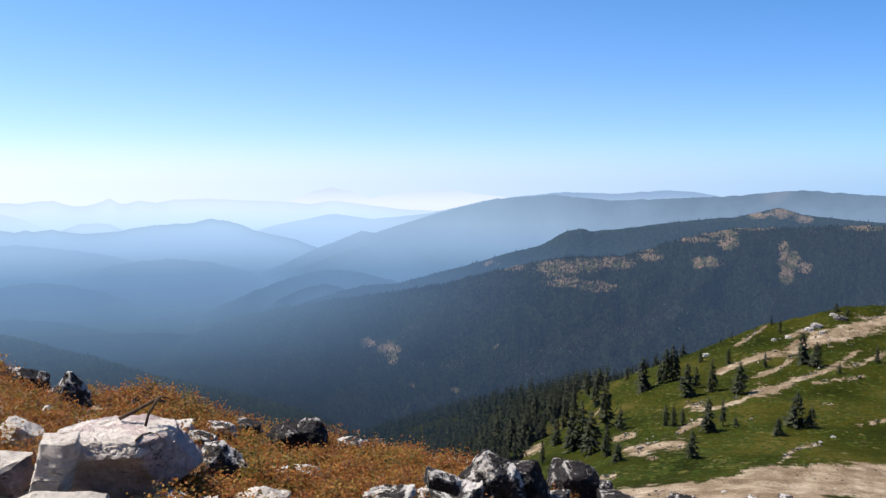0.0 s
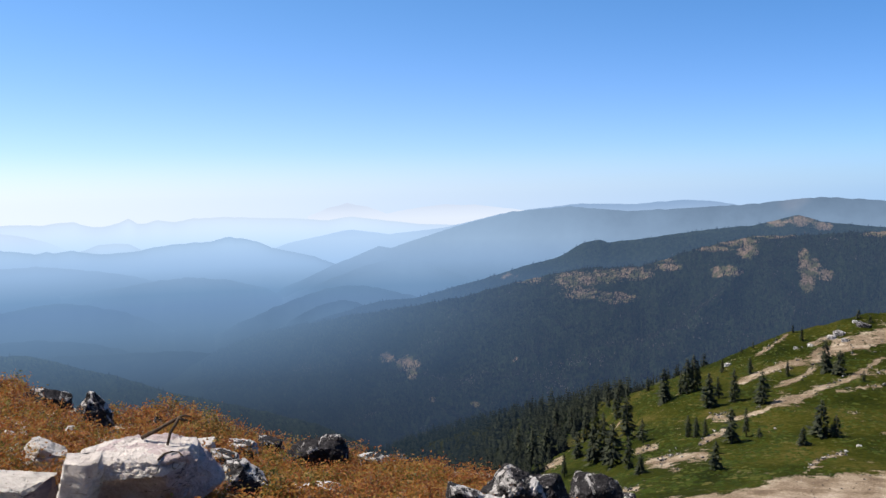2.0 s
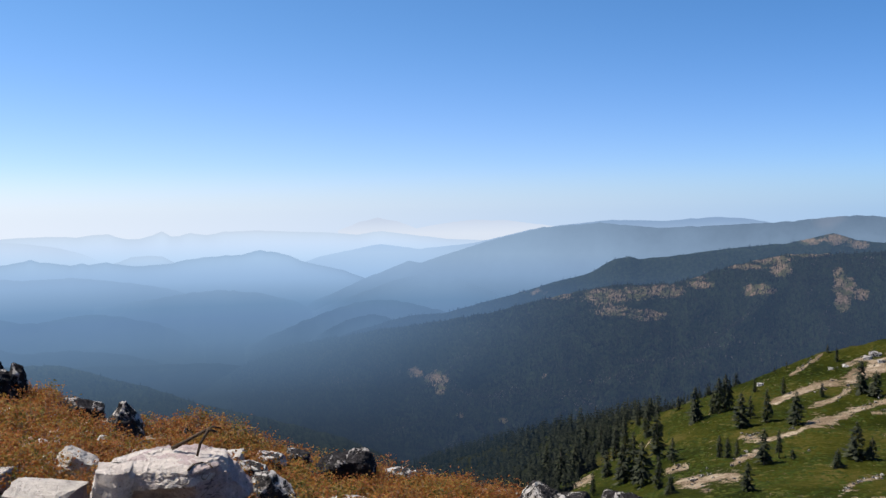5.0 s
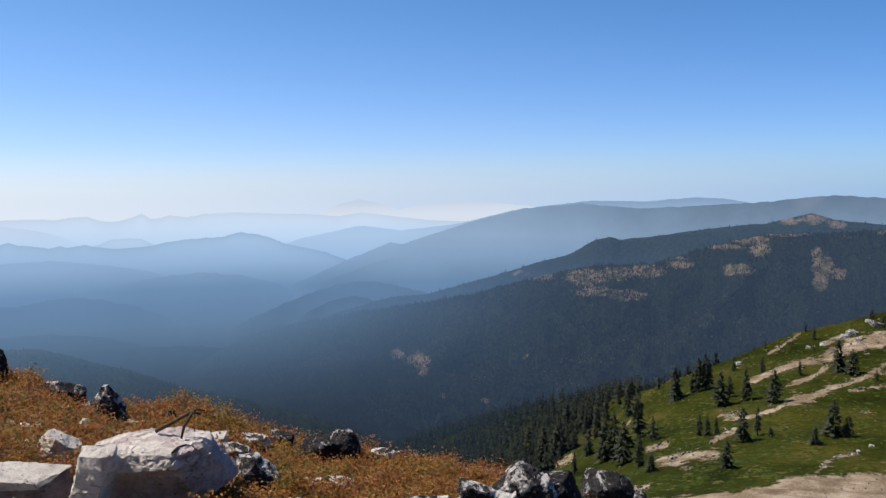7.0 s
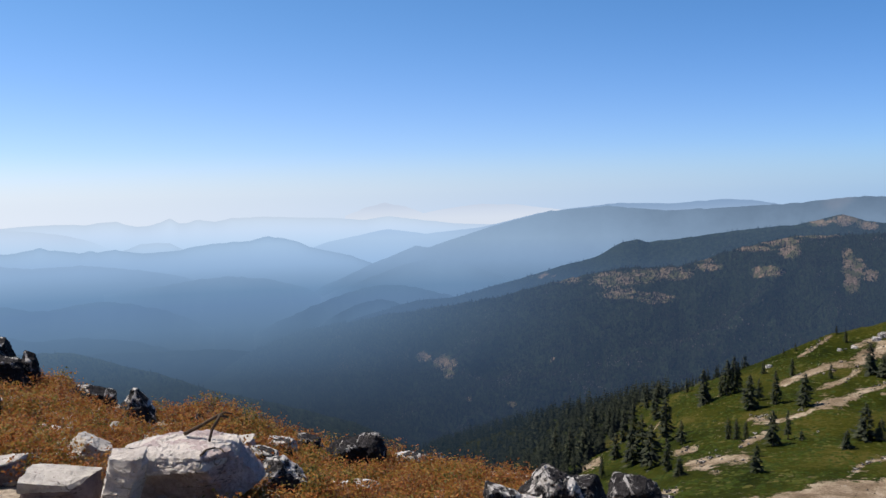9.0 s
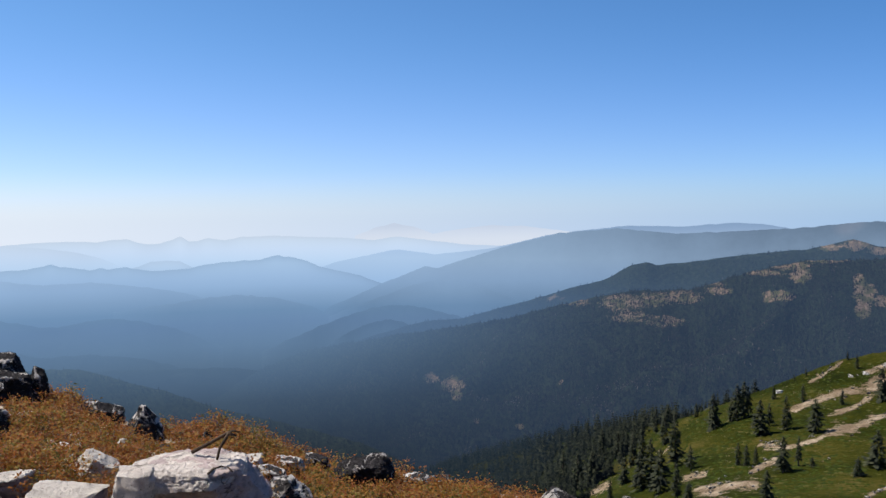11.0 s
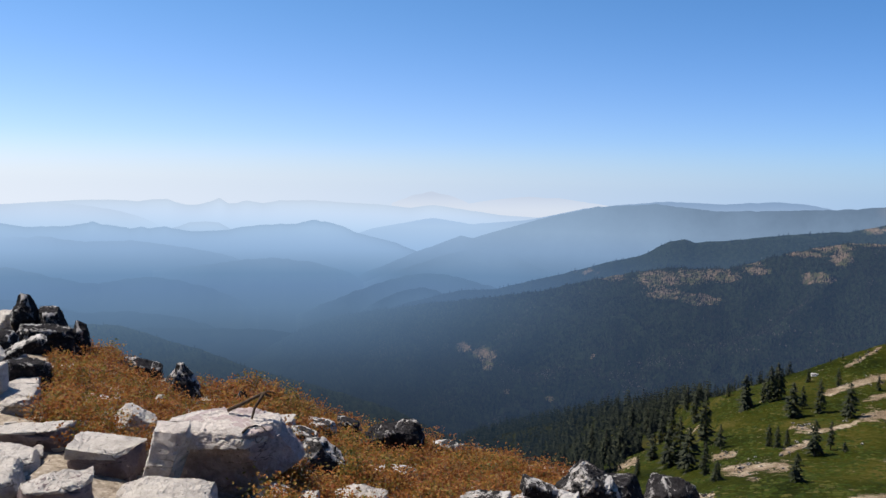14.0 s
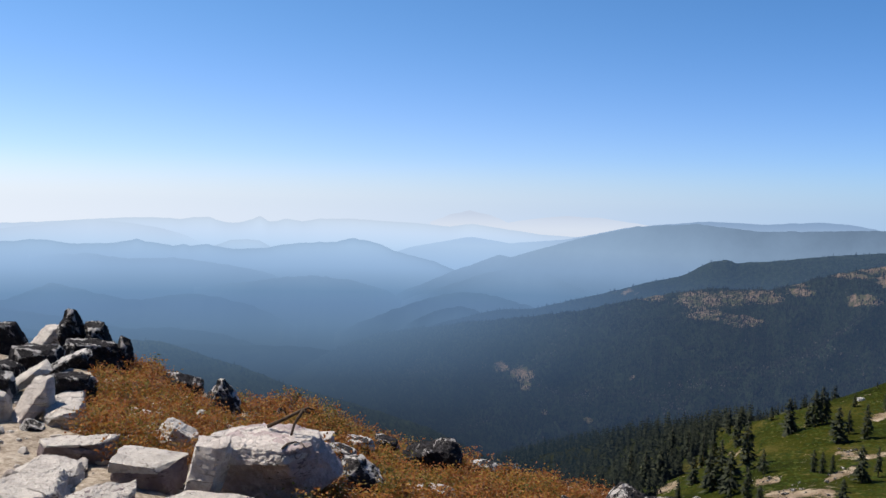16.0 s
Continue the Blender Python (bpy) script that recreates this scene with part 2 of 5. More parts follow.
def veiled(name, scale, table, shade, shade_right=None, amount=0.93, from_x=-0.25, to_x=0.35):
    """A far wooded hill with the valley's haze painted on as emission: at its crest it stands out darker by a share,
    its foot fades to the haze colour.
    """
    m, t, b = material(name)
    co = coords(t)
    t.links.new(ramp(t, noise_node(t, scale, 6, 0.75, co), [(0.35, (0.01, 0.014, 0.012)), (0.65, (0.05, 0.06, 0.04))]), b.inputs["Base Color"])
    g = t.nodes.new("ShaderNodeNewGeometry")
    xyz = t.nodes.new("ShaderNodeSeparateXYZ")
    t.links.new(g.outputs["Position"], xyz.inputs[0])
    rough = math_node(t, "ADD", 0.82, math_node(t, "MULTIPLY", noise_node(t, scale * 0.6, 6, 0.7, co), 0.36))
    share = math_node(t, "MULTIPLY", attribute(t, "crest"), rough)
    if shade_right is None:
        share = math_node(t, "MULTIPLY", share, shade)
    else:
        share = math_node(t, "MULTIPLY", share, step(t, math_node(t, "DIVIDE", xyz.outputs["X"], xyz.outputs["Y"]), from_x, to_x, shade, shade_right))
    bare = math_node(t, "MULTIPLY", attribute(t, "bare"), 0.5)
    col = blend(t, share, painted_haze_at(t, table), (0.004, 0.012, 0.032))
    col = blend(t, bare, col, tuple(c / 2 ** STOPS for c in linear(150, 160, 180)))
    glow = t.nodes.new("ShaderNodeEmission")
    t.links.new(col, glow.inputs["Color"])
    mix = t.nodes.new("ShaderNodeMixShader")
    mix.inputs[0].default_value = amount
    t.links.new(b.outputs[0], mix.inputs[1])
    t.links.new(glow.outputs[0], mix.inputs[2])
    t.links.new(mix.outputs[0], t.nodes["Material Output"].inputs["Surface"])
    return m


def painted_air(t, b, crest, low, a_crest, a_low, z_low, z_high, left=None, a_left=0.8, from_x=-0.35, to_x=0.15):
    """Haze painted as emission onto a far backdrop's own surface: thicker low in the valleys and, with left, towards
    the sun.
    crest, low, left: the colours that the backdrop takes on there; a_...: how much the painted haze covers it."""
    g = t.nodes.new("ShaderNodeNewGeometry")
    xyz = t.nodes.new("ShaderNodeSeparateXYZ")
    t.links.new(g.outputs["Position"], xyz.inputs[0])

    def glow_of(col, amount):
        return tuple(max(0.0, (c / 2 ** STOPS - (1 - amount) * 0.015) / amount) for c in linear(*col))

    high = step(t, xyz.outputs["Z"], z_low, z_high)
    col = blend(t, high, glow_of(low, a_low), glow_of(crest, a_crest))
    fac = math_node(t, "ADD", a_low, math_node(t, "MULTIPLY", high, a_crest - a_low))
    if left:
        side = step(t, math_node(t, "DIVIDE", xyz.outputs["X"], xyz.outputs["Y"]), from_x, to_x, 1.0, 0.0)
        col = blend(t, side, col, painted_haze_at(t, VALLEY_HAZE_PAINT) if left == "valley" else glow_of(left, a_left))
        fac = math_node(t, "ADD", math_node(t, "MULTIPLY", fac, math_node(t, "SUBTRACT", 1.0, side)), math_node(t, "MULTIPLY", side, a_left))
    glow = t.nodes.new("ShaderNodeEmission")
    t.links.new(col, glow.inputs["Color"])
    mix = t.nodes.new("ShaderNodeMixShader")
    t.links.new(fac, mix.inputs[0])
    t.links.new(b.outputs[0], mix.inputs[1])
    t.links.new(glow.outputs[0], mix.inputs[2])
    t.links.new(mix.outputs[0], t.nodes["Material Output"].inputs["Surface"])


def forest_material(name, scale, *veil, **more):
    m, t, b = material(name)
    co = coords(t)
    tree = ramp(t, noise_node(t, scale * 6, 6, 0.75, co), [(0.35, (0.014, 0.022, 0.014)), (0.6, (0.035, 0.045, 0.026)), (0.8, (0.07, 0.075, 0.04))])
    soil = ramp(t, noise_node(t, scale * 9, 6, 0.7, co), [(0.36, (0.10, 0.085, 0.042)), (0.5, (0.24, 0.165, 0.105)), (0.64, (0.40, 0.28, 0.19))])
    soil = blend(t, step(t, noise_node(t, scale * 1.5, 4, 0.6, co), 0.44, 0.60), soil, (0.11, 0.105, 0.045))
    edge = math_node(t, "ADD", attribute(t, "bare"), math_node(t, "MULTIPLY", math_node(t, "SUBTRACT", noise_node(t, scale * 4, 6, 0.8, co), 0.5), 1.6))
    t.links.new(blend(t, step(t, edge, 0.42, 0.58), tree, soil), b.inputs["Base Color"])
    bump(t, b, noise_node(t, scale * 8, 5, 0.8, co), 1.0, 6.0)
    # haze colour emitted over the forest tones
    painted_air(t, b, *veil, **more)
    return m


def far_needles(name, *veil, **more):
    m, t, b = material(name)
    g = t.nodes.new("ShaderNodeNewGeometry")
    v = math_node(t, "ADD", math_node(t, "MULTIPLY", g.outputs["Random Per Island"], 0.45), math_node(t, "MULTIPLY", noise_node(t, 0.008, 5, 0.65, coords(t)), 0.9))
    t.links.new(ramp(t, v, [(0.3, (0.005, 0.006, 0.007)), (0.55, (0.014, 0.016, 0.013)), (0.82, (0.030, 0.030, 0.023)), (0.95, (0.038, 0.038, 0.028)), (0.97, (0.12, 0.105, 0.085))]), b.inputs["Base Color"])
    # the same painted haze glow on the far crowns
    painted_air(t, b, *veil, **more)
    return m


def ground_material():
    m, t, b = material("mountain_ground")
    co = coords(t)
    g = t.nodes.new("ShaderNodeNewGeometry")
    fine = noise_node(t, 18, 8, 0.75, co)
    mid = noise_node(t, 0.6, 7, 0.65, co)
    big = noise_node(t, 0.06, 5, 0.6, co)
    soil = ramp(t, fine, [(0.36, (0.12, 0.09, 0.068)), (0.48, (0.23, 0.185, 0.138)), (0.58, (0.33, 0.275, 0.215)), (0.68, (0.44, 0.39, 0.33))])
    scree = ramp(t, math_node(t, "ADD", math_node(t, "MULTIPLY", noise_node(t, 6.0, 8, 0.75, co), 0.6), math_node(t, "MULTIPLY", noise_node(t, 0.35, 5, 0.6, co), 0.4)), [(0.42, (0.075, 0.052, 0.032)), (0.48, (0.145, 0.104, 0.067)), (0.53, (0.195, 0.147, 0.100)), (0.60, (0.34, 0.28, 0.21))])
    green = ramp(t, math_node(t, "ADD", math_node(t, "MULTIPLY", noise_node(t, 1.4, 9, 0.8, co), 0.55), math_node(t, "MULTIPLY", big, 0.5)),
                 [(0.40, (0.0055, 0.0077, 0.0011)), (0.46, (0.0112, 0.0145, 0.0014)), (0.52, (0.0182, 0.0212, 0.0021)), (0.58, (0.032, 0.031, 0.0042)), (0.66, (0.064, 0.050, 0.013))])
    dirt = step(t, math_node(t, "ADD", attribute(t, "dirt"), math_node(t, "MULTIPLY", math_node(t, "SUBTRACT", noise_node(t, 0.45, 10, 0.82, co), 0.5), 4.2)), 0.44, 0.60)
    slope = blend(t, dirt, green, scree)
    col = blend(t, attribute(t, "far"), soil, slope)
    # near-black under the stand, past the shoulder and on the added rear rise
    col = blend(t, attribute(t, "dark_ground"), col, (0.012, 0.014, 0.008))
    t.links.new(col, b.inputs["Base Color"])
    b.inputs["Specular IOR Level"].default_value = 0.02
    bump(t, b, math_node(t, "ADD", fine, mid), 0.6, 0.02)
    return m


GROUND = ground_material()

# ---- the ground: summit knoll, added rise behind, steep drop, green shoulder, valley, out to the horizon ----
KNOLL_EL = curve([(-180, -12), (-60, -8), (-40, -9), (-31.5, -10.9), (-27, -12.0), (-22.5, -14.3), (-18, -14.6), (-14.3, -16.6),
                  (-7.5, -18.4), (-3, -19.2), (3.3, -20.4), (9, -22.5), (16, -24.5), (40, -25), (90, -15), (180, -12)])
KNOLL_R = curve([(-60, 9), (-36, 8.2), (-15, 7.2), (0, 6.8), (10, 6.2), (20, 6.0), (60, 6.5), (180, 9)])
SHOULDER_EL = curve([(-60, -26), (-14, -22.5), (-8, -18.6), (-4, -17.0), (0, -15.8), (4, -14.9), (8, -14.2), (11.8, -13.05), (15.4, -11.45), (20.5, -9.15), (24.6, -7.9), (27.3, -7.5), (36, -6), (60, -5), (180, -8)])
SHOULDER_R = curve([(-60, 200), (-6, 300), (0, 280), (6.7, 215), (11.8, 175), (15.4, 178), (20.5, 190), (27.3, 205), (60, 240)])
VALLEY = -640.0


def knoll_z(az, r):
    re = KNOLL_R(az)
    ze = EYE + re * np.tan(np.radians(KNOLL_EL(az)))
    return ze * (np.minimum(r, re) / re) ** 1.5


def ground_z(az, r):
    """Height of the ground, az in degrees right of ahead, r metres out."""
    az, r = np.asarray(az, float), np.asarray(r, float)
    re, rs, es = KNOLL_R(az), SHOULDER_R(az), SHOULDER_EL(az)
    zk = knoll_z(az, r)
    s = np.clip((r - 30) / (rs - 30), 0, 1)
    el = -26 + (es + 26) * s ** 0.8
    el = np.where(r < 30, -26, el)
    zs = EYE + np.minimum(r, rs) * np.tan(np.radians(el))
    over = np.maximum(r - rs, 0)
    zs = zs - 0.28 * np.minimum(over, 90) - 0.62 * np.maximum(over - 90, 0)
    w = np.clip((r - re) / 5.0, 0, 1)
    w = w * w * (3 - 2 * w)
    zz = zk * (1 - w) + np.minimum(zs, zk) * w
    # unseen slope behind the camera, added to block sky light on rock fronts
    added_rear = np.clip((np.abs(az) - 105) / 25, 0, 1)
    rise = 0.62 * np.clip(r - 3.5, 0, 45) - 0.3 * np.maximum(r - 60, 0)
    return np.maximum(zz * (1 - added_rear) + rise * added_rear, VALLEY)


def seg_gap(px, py, ax, ay, bx, by):
    dx, dy = bx - ax, by - ay
    u = np.clip(((px - ax) * dx + (py - ay) * dy) / (dx * dx + dy * dy + 1e-9), 0, 1)
    return np.hypot(px - ax - u * dx, py - ay - u * dy)


# bare trails and scree on the green shoulder, as runs of (azimuth, elevation) with a half width in degrees
TRAILS = [
    (0.16, [(16.32, -14.59), (17.65, -14.53), (18.91, -14.08), (20.01, -13.51)]),
    (0.26, [(20.01, -13.44), (21.46, -12.98), (22.42, -12.42)]),
    (0.15, [(22.42, -12.42), (23.88, -11.85), (25.03, -11.24), (25.95, -11.23), (26.85, -10.68), (27.44, -10.36)]),
    (0.08, [(25.02, -11.08), (25.62, -10.62), (26.13, -10.28)]),
    (0.24, [(17.90, -12.32), (19.18, -11.64), (20.50, -11.09), (21.91, -10.75)]),
    (0.48, [(22.23, -10.62), (23.18, -9.97), (24.74, -9.52), (26.27, -8.96), (27.51, -8.44)]),
    (0.13, [(19.77, -12.46), (21.10, -12.01), (21.93, -11.43), (22.24, -10.96)]),
    (0.16, [(22.01, -9.71), (23.16, -9.29)]),
    (0.11, [(18.81, -10.61), (19.70, -10.00), (20.55, -9.35)]),
    (0.09, [(25.45, -8.29), (26.30, -8.36), (27.51, -8.37)]),
    (0.10, [(23.49, -12.49), (25.06, -12.14), (26.28, -11.86)]),
    (0.10, [(15.90, -14.52), (17.19, -14.18)]),
    (0.10, [(21.76, -17.36), (22.49, -16.55), (24.00, -16.04)]),
    (0.34, [(12.26, -17.48), (14.07, -17.12), (15.67, -16.86)]),
    (0.20, [(15.48, -16.15), (16.35, -15.63), (16.97, -15.34)]),
    (0.22, [(11.45, -16.86), (12.68, -16.51)]),
    (0.14, [(10.46, -19.28), (11.56, -19.11)]),
    (0.22, [(5.37, -18.11), (6.62, -17.50)]),
    (0.08, [(25.84, -14.74), (27.59, -14.26)]),
    (0.08, [(9.65, -15.44), (10.57, -15.11)]),
    (0.14, [(11.34, -16.77), (12.79, -16.51)]),
    (0.07, [(24.01, -13.65), (24.64, -13.65)]),
    (0.18, [(12.63, -17.56), (14.09, -17.87)]),
]
SCREE_TOP = curve([(0, -21.0), (10.47, -20.04), (15.55, -19.26), (19.03, -18.46), (20.04, -17.82), (22.36, -17.55), (24.93, -17.04), (27.69, -16.72), (31.44, -15.93)])


def build_ground():
    azs = np.concatenate([np.arange(-180, -50, 4.0), np.arange(-50, 45, 0.3), np.arange(45, 180, 4.0)])
    rs, r = [0.0], 0.4
    while r < 4900:
        rs.append(r)
        r *= 1.016 if 55 < r < 260 else 1.03
        r += 0.02 if r < 12 else 0
    rs.append(4900)
    rs = np.array(rs)
    A, R = np.meshgrid(azs, rs, indexing="ij")
    Z = ground_z(A, R)
    X, Y = R * np.sin(np.radians(A)), R * np.cos(np.radians(A))
    flat = np.stack([X.ravel(), Y.ravel(), Z.ravel()], 1)
    for i, (x, y, zz) in enumerate(flat):
        rr = math.hypot(x, y)
        if rr < 400:
            flat[i, 2] += 0.05 * fbm(x * 1.4, y * 1.4, 3) * min(1, rr) if rr < 14 else (0.35 * fbm(x * 0.09, y * 0.09, 5) + 0.05 * fbm(x * 0.6, y * 0.6, 2))
    na, nr = len(azs), len(rs)
    idx = np.arange(na * nr).reshape(na, nr)
    nxt = np.roll(idx, -1, axis=0)
    quads = np.stack([idx[:, :-1], idx[:, 1:], nxt[:, 1:], nxt[:, :-1]], -1).reshape(-1, 4)
    me = quick_mesh("ground", flat, quads, GROUND, 4)
    me.polygons.foreach_set("use_smooth", [True] * len(me.polygons))
    el = np.degrees(np.arctan2(flat[:, 2] - EYE, np.hypot(flat[:, 0], flat[:, 1]) + 1e-6))
    az, rr = A.ravel(), R.ravel()
    gap = np.full(len(az), 9.0)
    for half, run in TRAILS:
        for (a0, e0), (a1, e1) in zip(run, run[1:]):
            gap = np.minimum(gap, seg_gap(az, el, a0, e0, a1, e1) / (0.85 * half))
    dirt = np.clip(1.05 - 0.6 * gap, -0.3, 1)
    dirt = np.maximum(dirt, np.clip(0.5 + (SCREE_TOP(az) - el) * 2.2, -0.3, 1.3))
    dirt -= 1.6 * np.clip(1.2 - np.hypot((az - 26.77) / 3.2, (el + 19.07) / 0.5), 0, 1) * (rr > 20)
    dirt = np.maximum(dirt, (rr < 20) * 1.0)
    # the added slope behind is darkened too, so it bounces little light
    for key, val in (("dirt", dirt), ("far", np.clip((rr - 12) / 10, 0, 1)), ("dark_ground", np.maximum(np.clip((rr - SHOULDER_R(az) - 4) / 20, 0, 1), np.maximum(np.clip((np.abs(az) - 100) / 10, 0, 1) * np.clip((rr - 3) / 3, 0, 1), np.clip((9.6 - (SHOULDER_R(az) - rr) * 0.055 - az) / 1.2, 0, 1) * (rr > 90) * (rr < 600))))):
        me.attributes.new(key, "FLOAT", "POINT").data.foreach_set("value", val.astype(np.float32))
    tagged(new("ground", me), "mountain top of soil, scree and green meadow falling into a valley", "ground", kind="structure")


build_ground()


# ---- far ridges ----
def ridge(name, label, pairs, r0, width, mat, foot=-640, rough=0.05, spur=30.0, wave=420.0, bare=(), cols=240, rows=30, seed=0, taper=0.0, fade=1.5, ends=2.5):
    """A long wooded mountain: its crest runs through (azimuth, elevation) pairs r0 metres out, its folded face falls towards
    the onlooker. Returns the object and its grid of points and bare shares."""
    az = np.linspace(pairs[0][0], pairs[-1][0], cols)
    el = curve(pairs)(az)
    soft = np.convolve(np.pad(el, 1, "edge"), np.ones(3) / 3, "valid")
    el = 0.5 * el + 0.5 * soft + np.array([rough * fbm(v * 1.6, seed * 7.1, 1, 6) for v in az])
    if taper:
        end = np.minimum(az - az[0], az[-1] - az)
        el -= 4.0 * np.clip(1 - end / taper, 0, 1) ** 2
    n = rows + 5
    pts, attr, top = np.zeros((cols, n, 3)), np.zeros((cols, n)), np.ones((cols, n))
    for i, (v, e) in enumerate(zip(az, el)):
        rc = r0 * (1 + 0.008 * fbm(v * 0.1, seed * 3.3, 4, 3))
        zc = EYE + rc * math.tan(radians(e))
        sv, cv = math.sin(radians(v)), math.cos(radians(v))
        for k in range(n):
            u = k / (rows - 1)
            if u <= 1:
                rad = rc - width * (1 - u)
                x, y = rad * sv, rad * cv
                fold = 1 - 2 * abs(fbm(x / wave, y / wave, seed, 4))
                zz = foot + (zc - foot) * u ** 0.85 + spur * (fold - 0.55) * min(1, (1 - u) * 5) * min(1, u * 6)
            else:
                rad = rc + width * (u - 1) * 3
                x, y = rad * sv, rad * cv
                zz = zc - (zc - foot) * min(1, (u - 1) * 8)
            pts[i, k] = x, y, zz
            ee = math.degrees(math.atan2(zz - EYE, rad))
            # mask that thins the painted haze towards the crest and thickens it at the ends
            top[i, k] = math.exp(-max(0.0, e - ee) / fade) * min(1.0, (v - az[0]) / ends, (az[-1] - v) / ends)
            attr[i, k] = max([0.0] + [min(cap, 1.1 - 0.6 * math.hypot((v - p) / pw, (ee - q) / ph)) for p, q, pw, ph, cap in bare])
    idx = np.arange(cols * n).reshape(cols, n)
    quads = np.stack([idx[:-1, :-1], idx[1:, :-1], idx[1:, 1:], idx[:-1, 1:]], -1).reshape(-1, 4)
    me = quick_mesh(name, pts.reshape(-1, 3), quads, mat, 4)
    me.polygons.foreach_set("use_smooth", [True] * len(me.polygons))
    me.attributes.new("bare", "FLOAT", "POINT").data.foreach_set("value", np.clip(attr, 0, 1).astype(np.float32).ravel())
    me.attributes.new("crest", "FLOAT", "POINT").data.foreach_set("value", np.clip(top, 0, 1).astype(np.float32).ravel())
    return tagged(new(name, me), label, "mountain", kind="structure"), pts[:, :rows], np.clip(attr, 0, 1)[:, :rows]


# hill materials that glow with painted haze
H_1 = veiled("haze_white", 0.004, FAR_HAZE_PAINT, 0.16, amount=0.98)
H_11 = veiled("haze_peak", 0.004, PEAK_HAZE_PAINT, 0.0, amount=0.98)
H_2 = veiled("haze_pale", 0.004, FAR_HAZE_PAINT, 0.14, amount=0.98)
H_3 = veiled("haze_blue", 0.006, VALLEY_HAZE_PAINT, 0.16)
H_4 = veiled("haze_slate", 0.008, VALLEY_HAZE_PAINT, 0.15, 0.66, 0.95)
H_5 = veiled("haze_mist", 0.008, VALLEY_HAZE_PAINT, 0.12)
H_6 = veiled("haze_smoke", 0.008, VALLEY_HAZE_PAINT, 0.12)
H_7 = veiled("haze_spur", 0.01, VALLEY_HAZE_PAINT, 0.24)
# forest materials: haze tints and shares to paint over trees and clearings
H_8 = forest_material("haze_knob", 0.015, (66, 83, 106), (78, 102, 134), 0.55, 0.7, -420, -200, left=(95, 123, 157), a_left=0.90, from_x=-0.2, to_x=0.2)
WOOD_HAZE = ((55, 68, 88), (47, 58, 77), 0.54, 0.52, -560, -200)
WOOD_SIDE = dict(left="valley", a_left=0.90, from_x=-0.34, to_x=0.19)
H_9 = forest_material("haze_wood", 0.02, *WOOD_HAZE, **WOOD_SIDE)
LOW_WOOD_HAZE = ((74, 97, 122), (38, 47, 60), 0.76, 0.60, -400, -230)
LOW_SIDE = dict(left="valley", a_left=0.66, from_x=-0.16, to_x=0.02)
H_10 = forest_material("haze_low", 0.02, *LOW_WOOD_HAZE, **LOW_SIDE)


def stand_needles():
    """The needles of the stand, with a little grey haze painted in as emission where it runs down and away."""
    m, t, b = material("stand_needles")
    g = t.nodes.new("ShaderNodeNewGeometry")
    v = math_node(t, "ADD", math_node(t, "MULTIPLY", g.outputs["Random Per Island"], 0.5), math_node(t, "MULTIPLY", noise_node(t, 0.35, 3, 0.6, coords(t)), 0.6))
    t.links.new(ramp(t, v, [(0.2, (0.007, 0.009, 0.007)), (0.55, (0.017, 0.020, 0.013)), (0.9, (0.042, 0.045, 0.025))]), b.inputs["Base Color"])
    painted_air(t, b, (36, 41, 43), (40, 49, 60), 0.10, 0.50, -80, -38)
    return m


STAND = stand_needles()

ridge("far_peaks", "faint mountain peak with white horizon haze painted on", [(-9.94, -1.52), (-9.01, -1.17), (-8.64, -0.99), (-7.90, -0.86), (-7.34, -0.68), (-6.79, -0.84), (-6.05, -0.96), (-5.32, -1.24), (-4.21, -1.70)], 4880, 60, H_11, rough=0.02)
ridge("far_peaks", "faint mountain peaks with white horizon haze painted on", [(-4.98, -1.48), (-3.50, -1.22), (-2.20, -1.04), (-0.90, -0.92), (0.22, -1.00), (0.97, -0.96), (2.83, -1.22), (4.32, -1.40), (10, -2.5)], 4850, 60, H_11, rough=0.02)
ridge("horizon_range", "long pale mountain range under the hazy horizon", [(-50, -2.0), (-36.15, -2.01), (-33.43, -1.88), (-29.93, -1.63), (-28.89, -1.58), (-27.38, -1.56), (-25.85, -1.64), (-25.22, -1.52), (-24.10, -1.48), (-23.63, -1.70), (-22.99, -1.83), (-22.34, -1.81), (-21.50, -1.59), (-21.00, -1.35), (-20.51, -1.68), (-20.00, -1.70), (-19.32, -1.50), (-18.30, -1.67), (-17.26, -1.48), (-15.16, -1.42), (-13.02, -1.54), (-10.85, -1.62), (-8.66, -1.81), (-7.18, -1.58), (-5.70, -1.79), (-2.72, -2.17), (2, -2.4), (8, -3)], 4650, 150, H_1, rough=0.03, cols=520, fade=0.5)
ridge("pale_range", "pale blue mountain range with haze painted on", [(-14, -4.2), (-11.22, -3.21), (-9.04, -2.79), (-7.21, -2.43), (-5.73, -2.66), (-4.62, -2.81), (-0.90, -2.45), (2.83, -1.59), (4.32, -1.40), (6.16, -1.21), (7.99, -1.03), (11.26, -1.13), (13.39, -0.97), (14.44, -0.90), (16.17, -1.00), (17.54, -1.24), (20, -1.8), (40, -3)], 4450, 150, veiled("haze_pale_blue", 0.004, PALE_HAZE_PAINT, 0.05, 0.30, from_x=-0.12, to_x=0.12), rough=0.04, fade=2.5)
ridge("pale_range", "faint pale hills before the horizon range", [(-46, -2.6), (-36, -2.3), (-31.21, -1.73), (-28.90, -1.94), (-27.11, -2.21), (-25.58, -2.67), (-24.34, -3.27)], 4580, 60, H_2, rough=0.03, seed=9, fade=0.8)
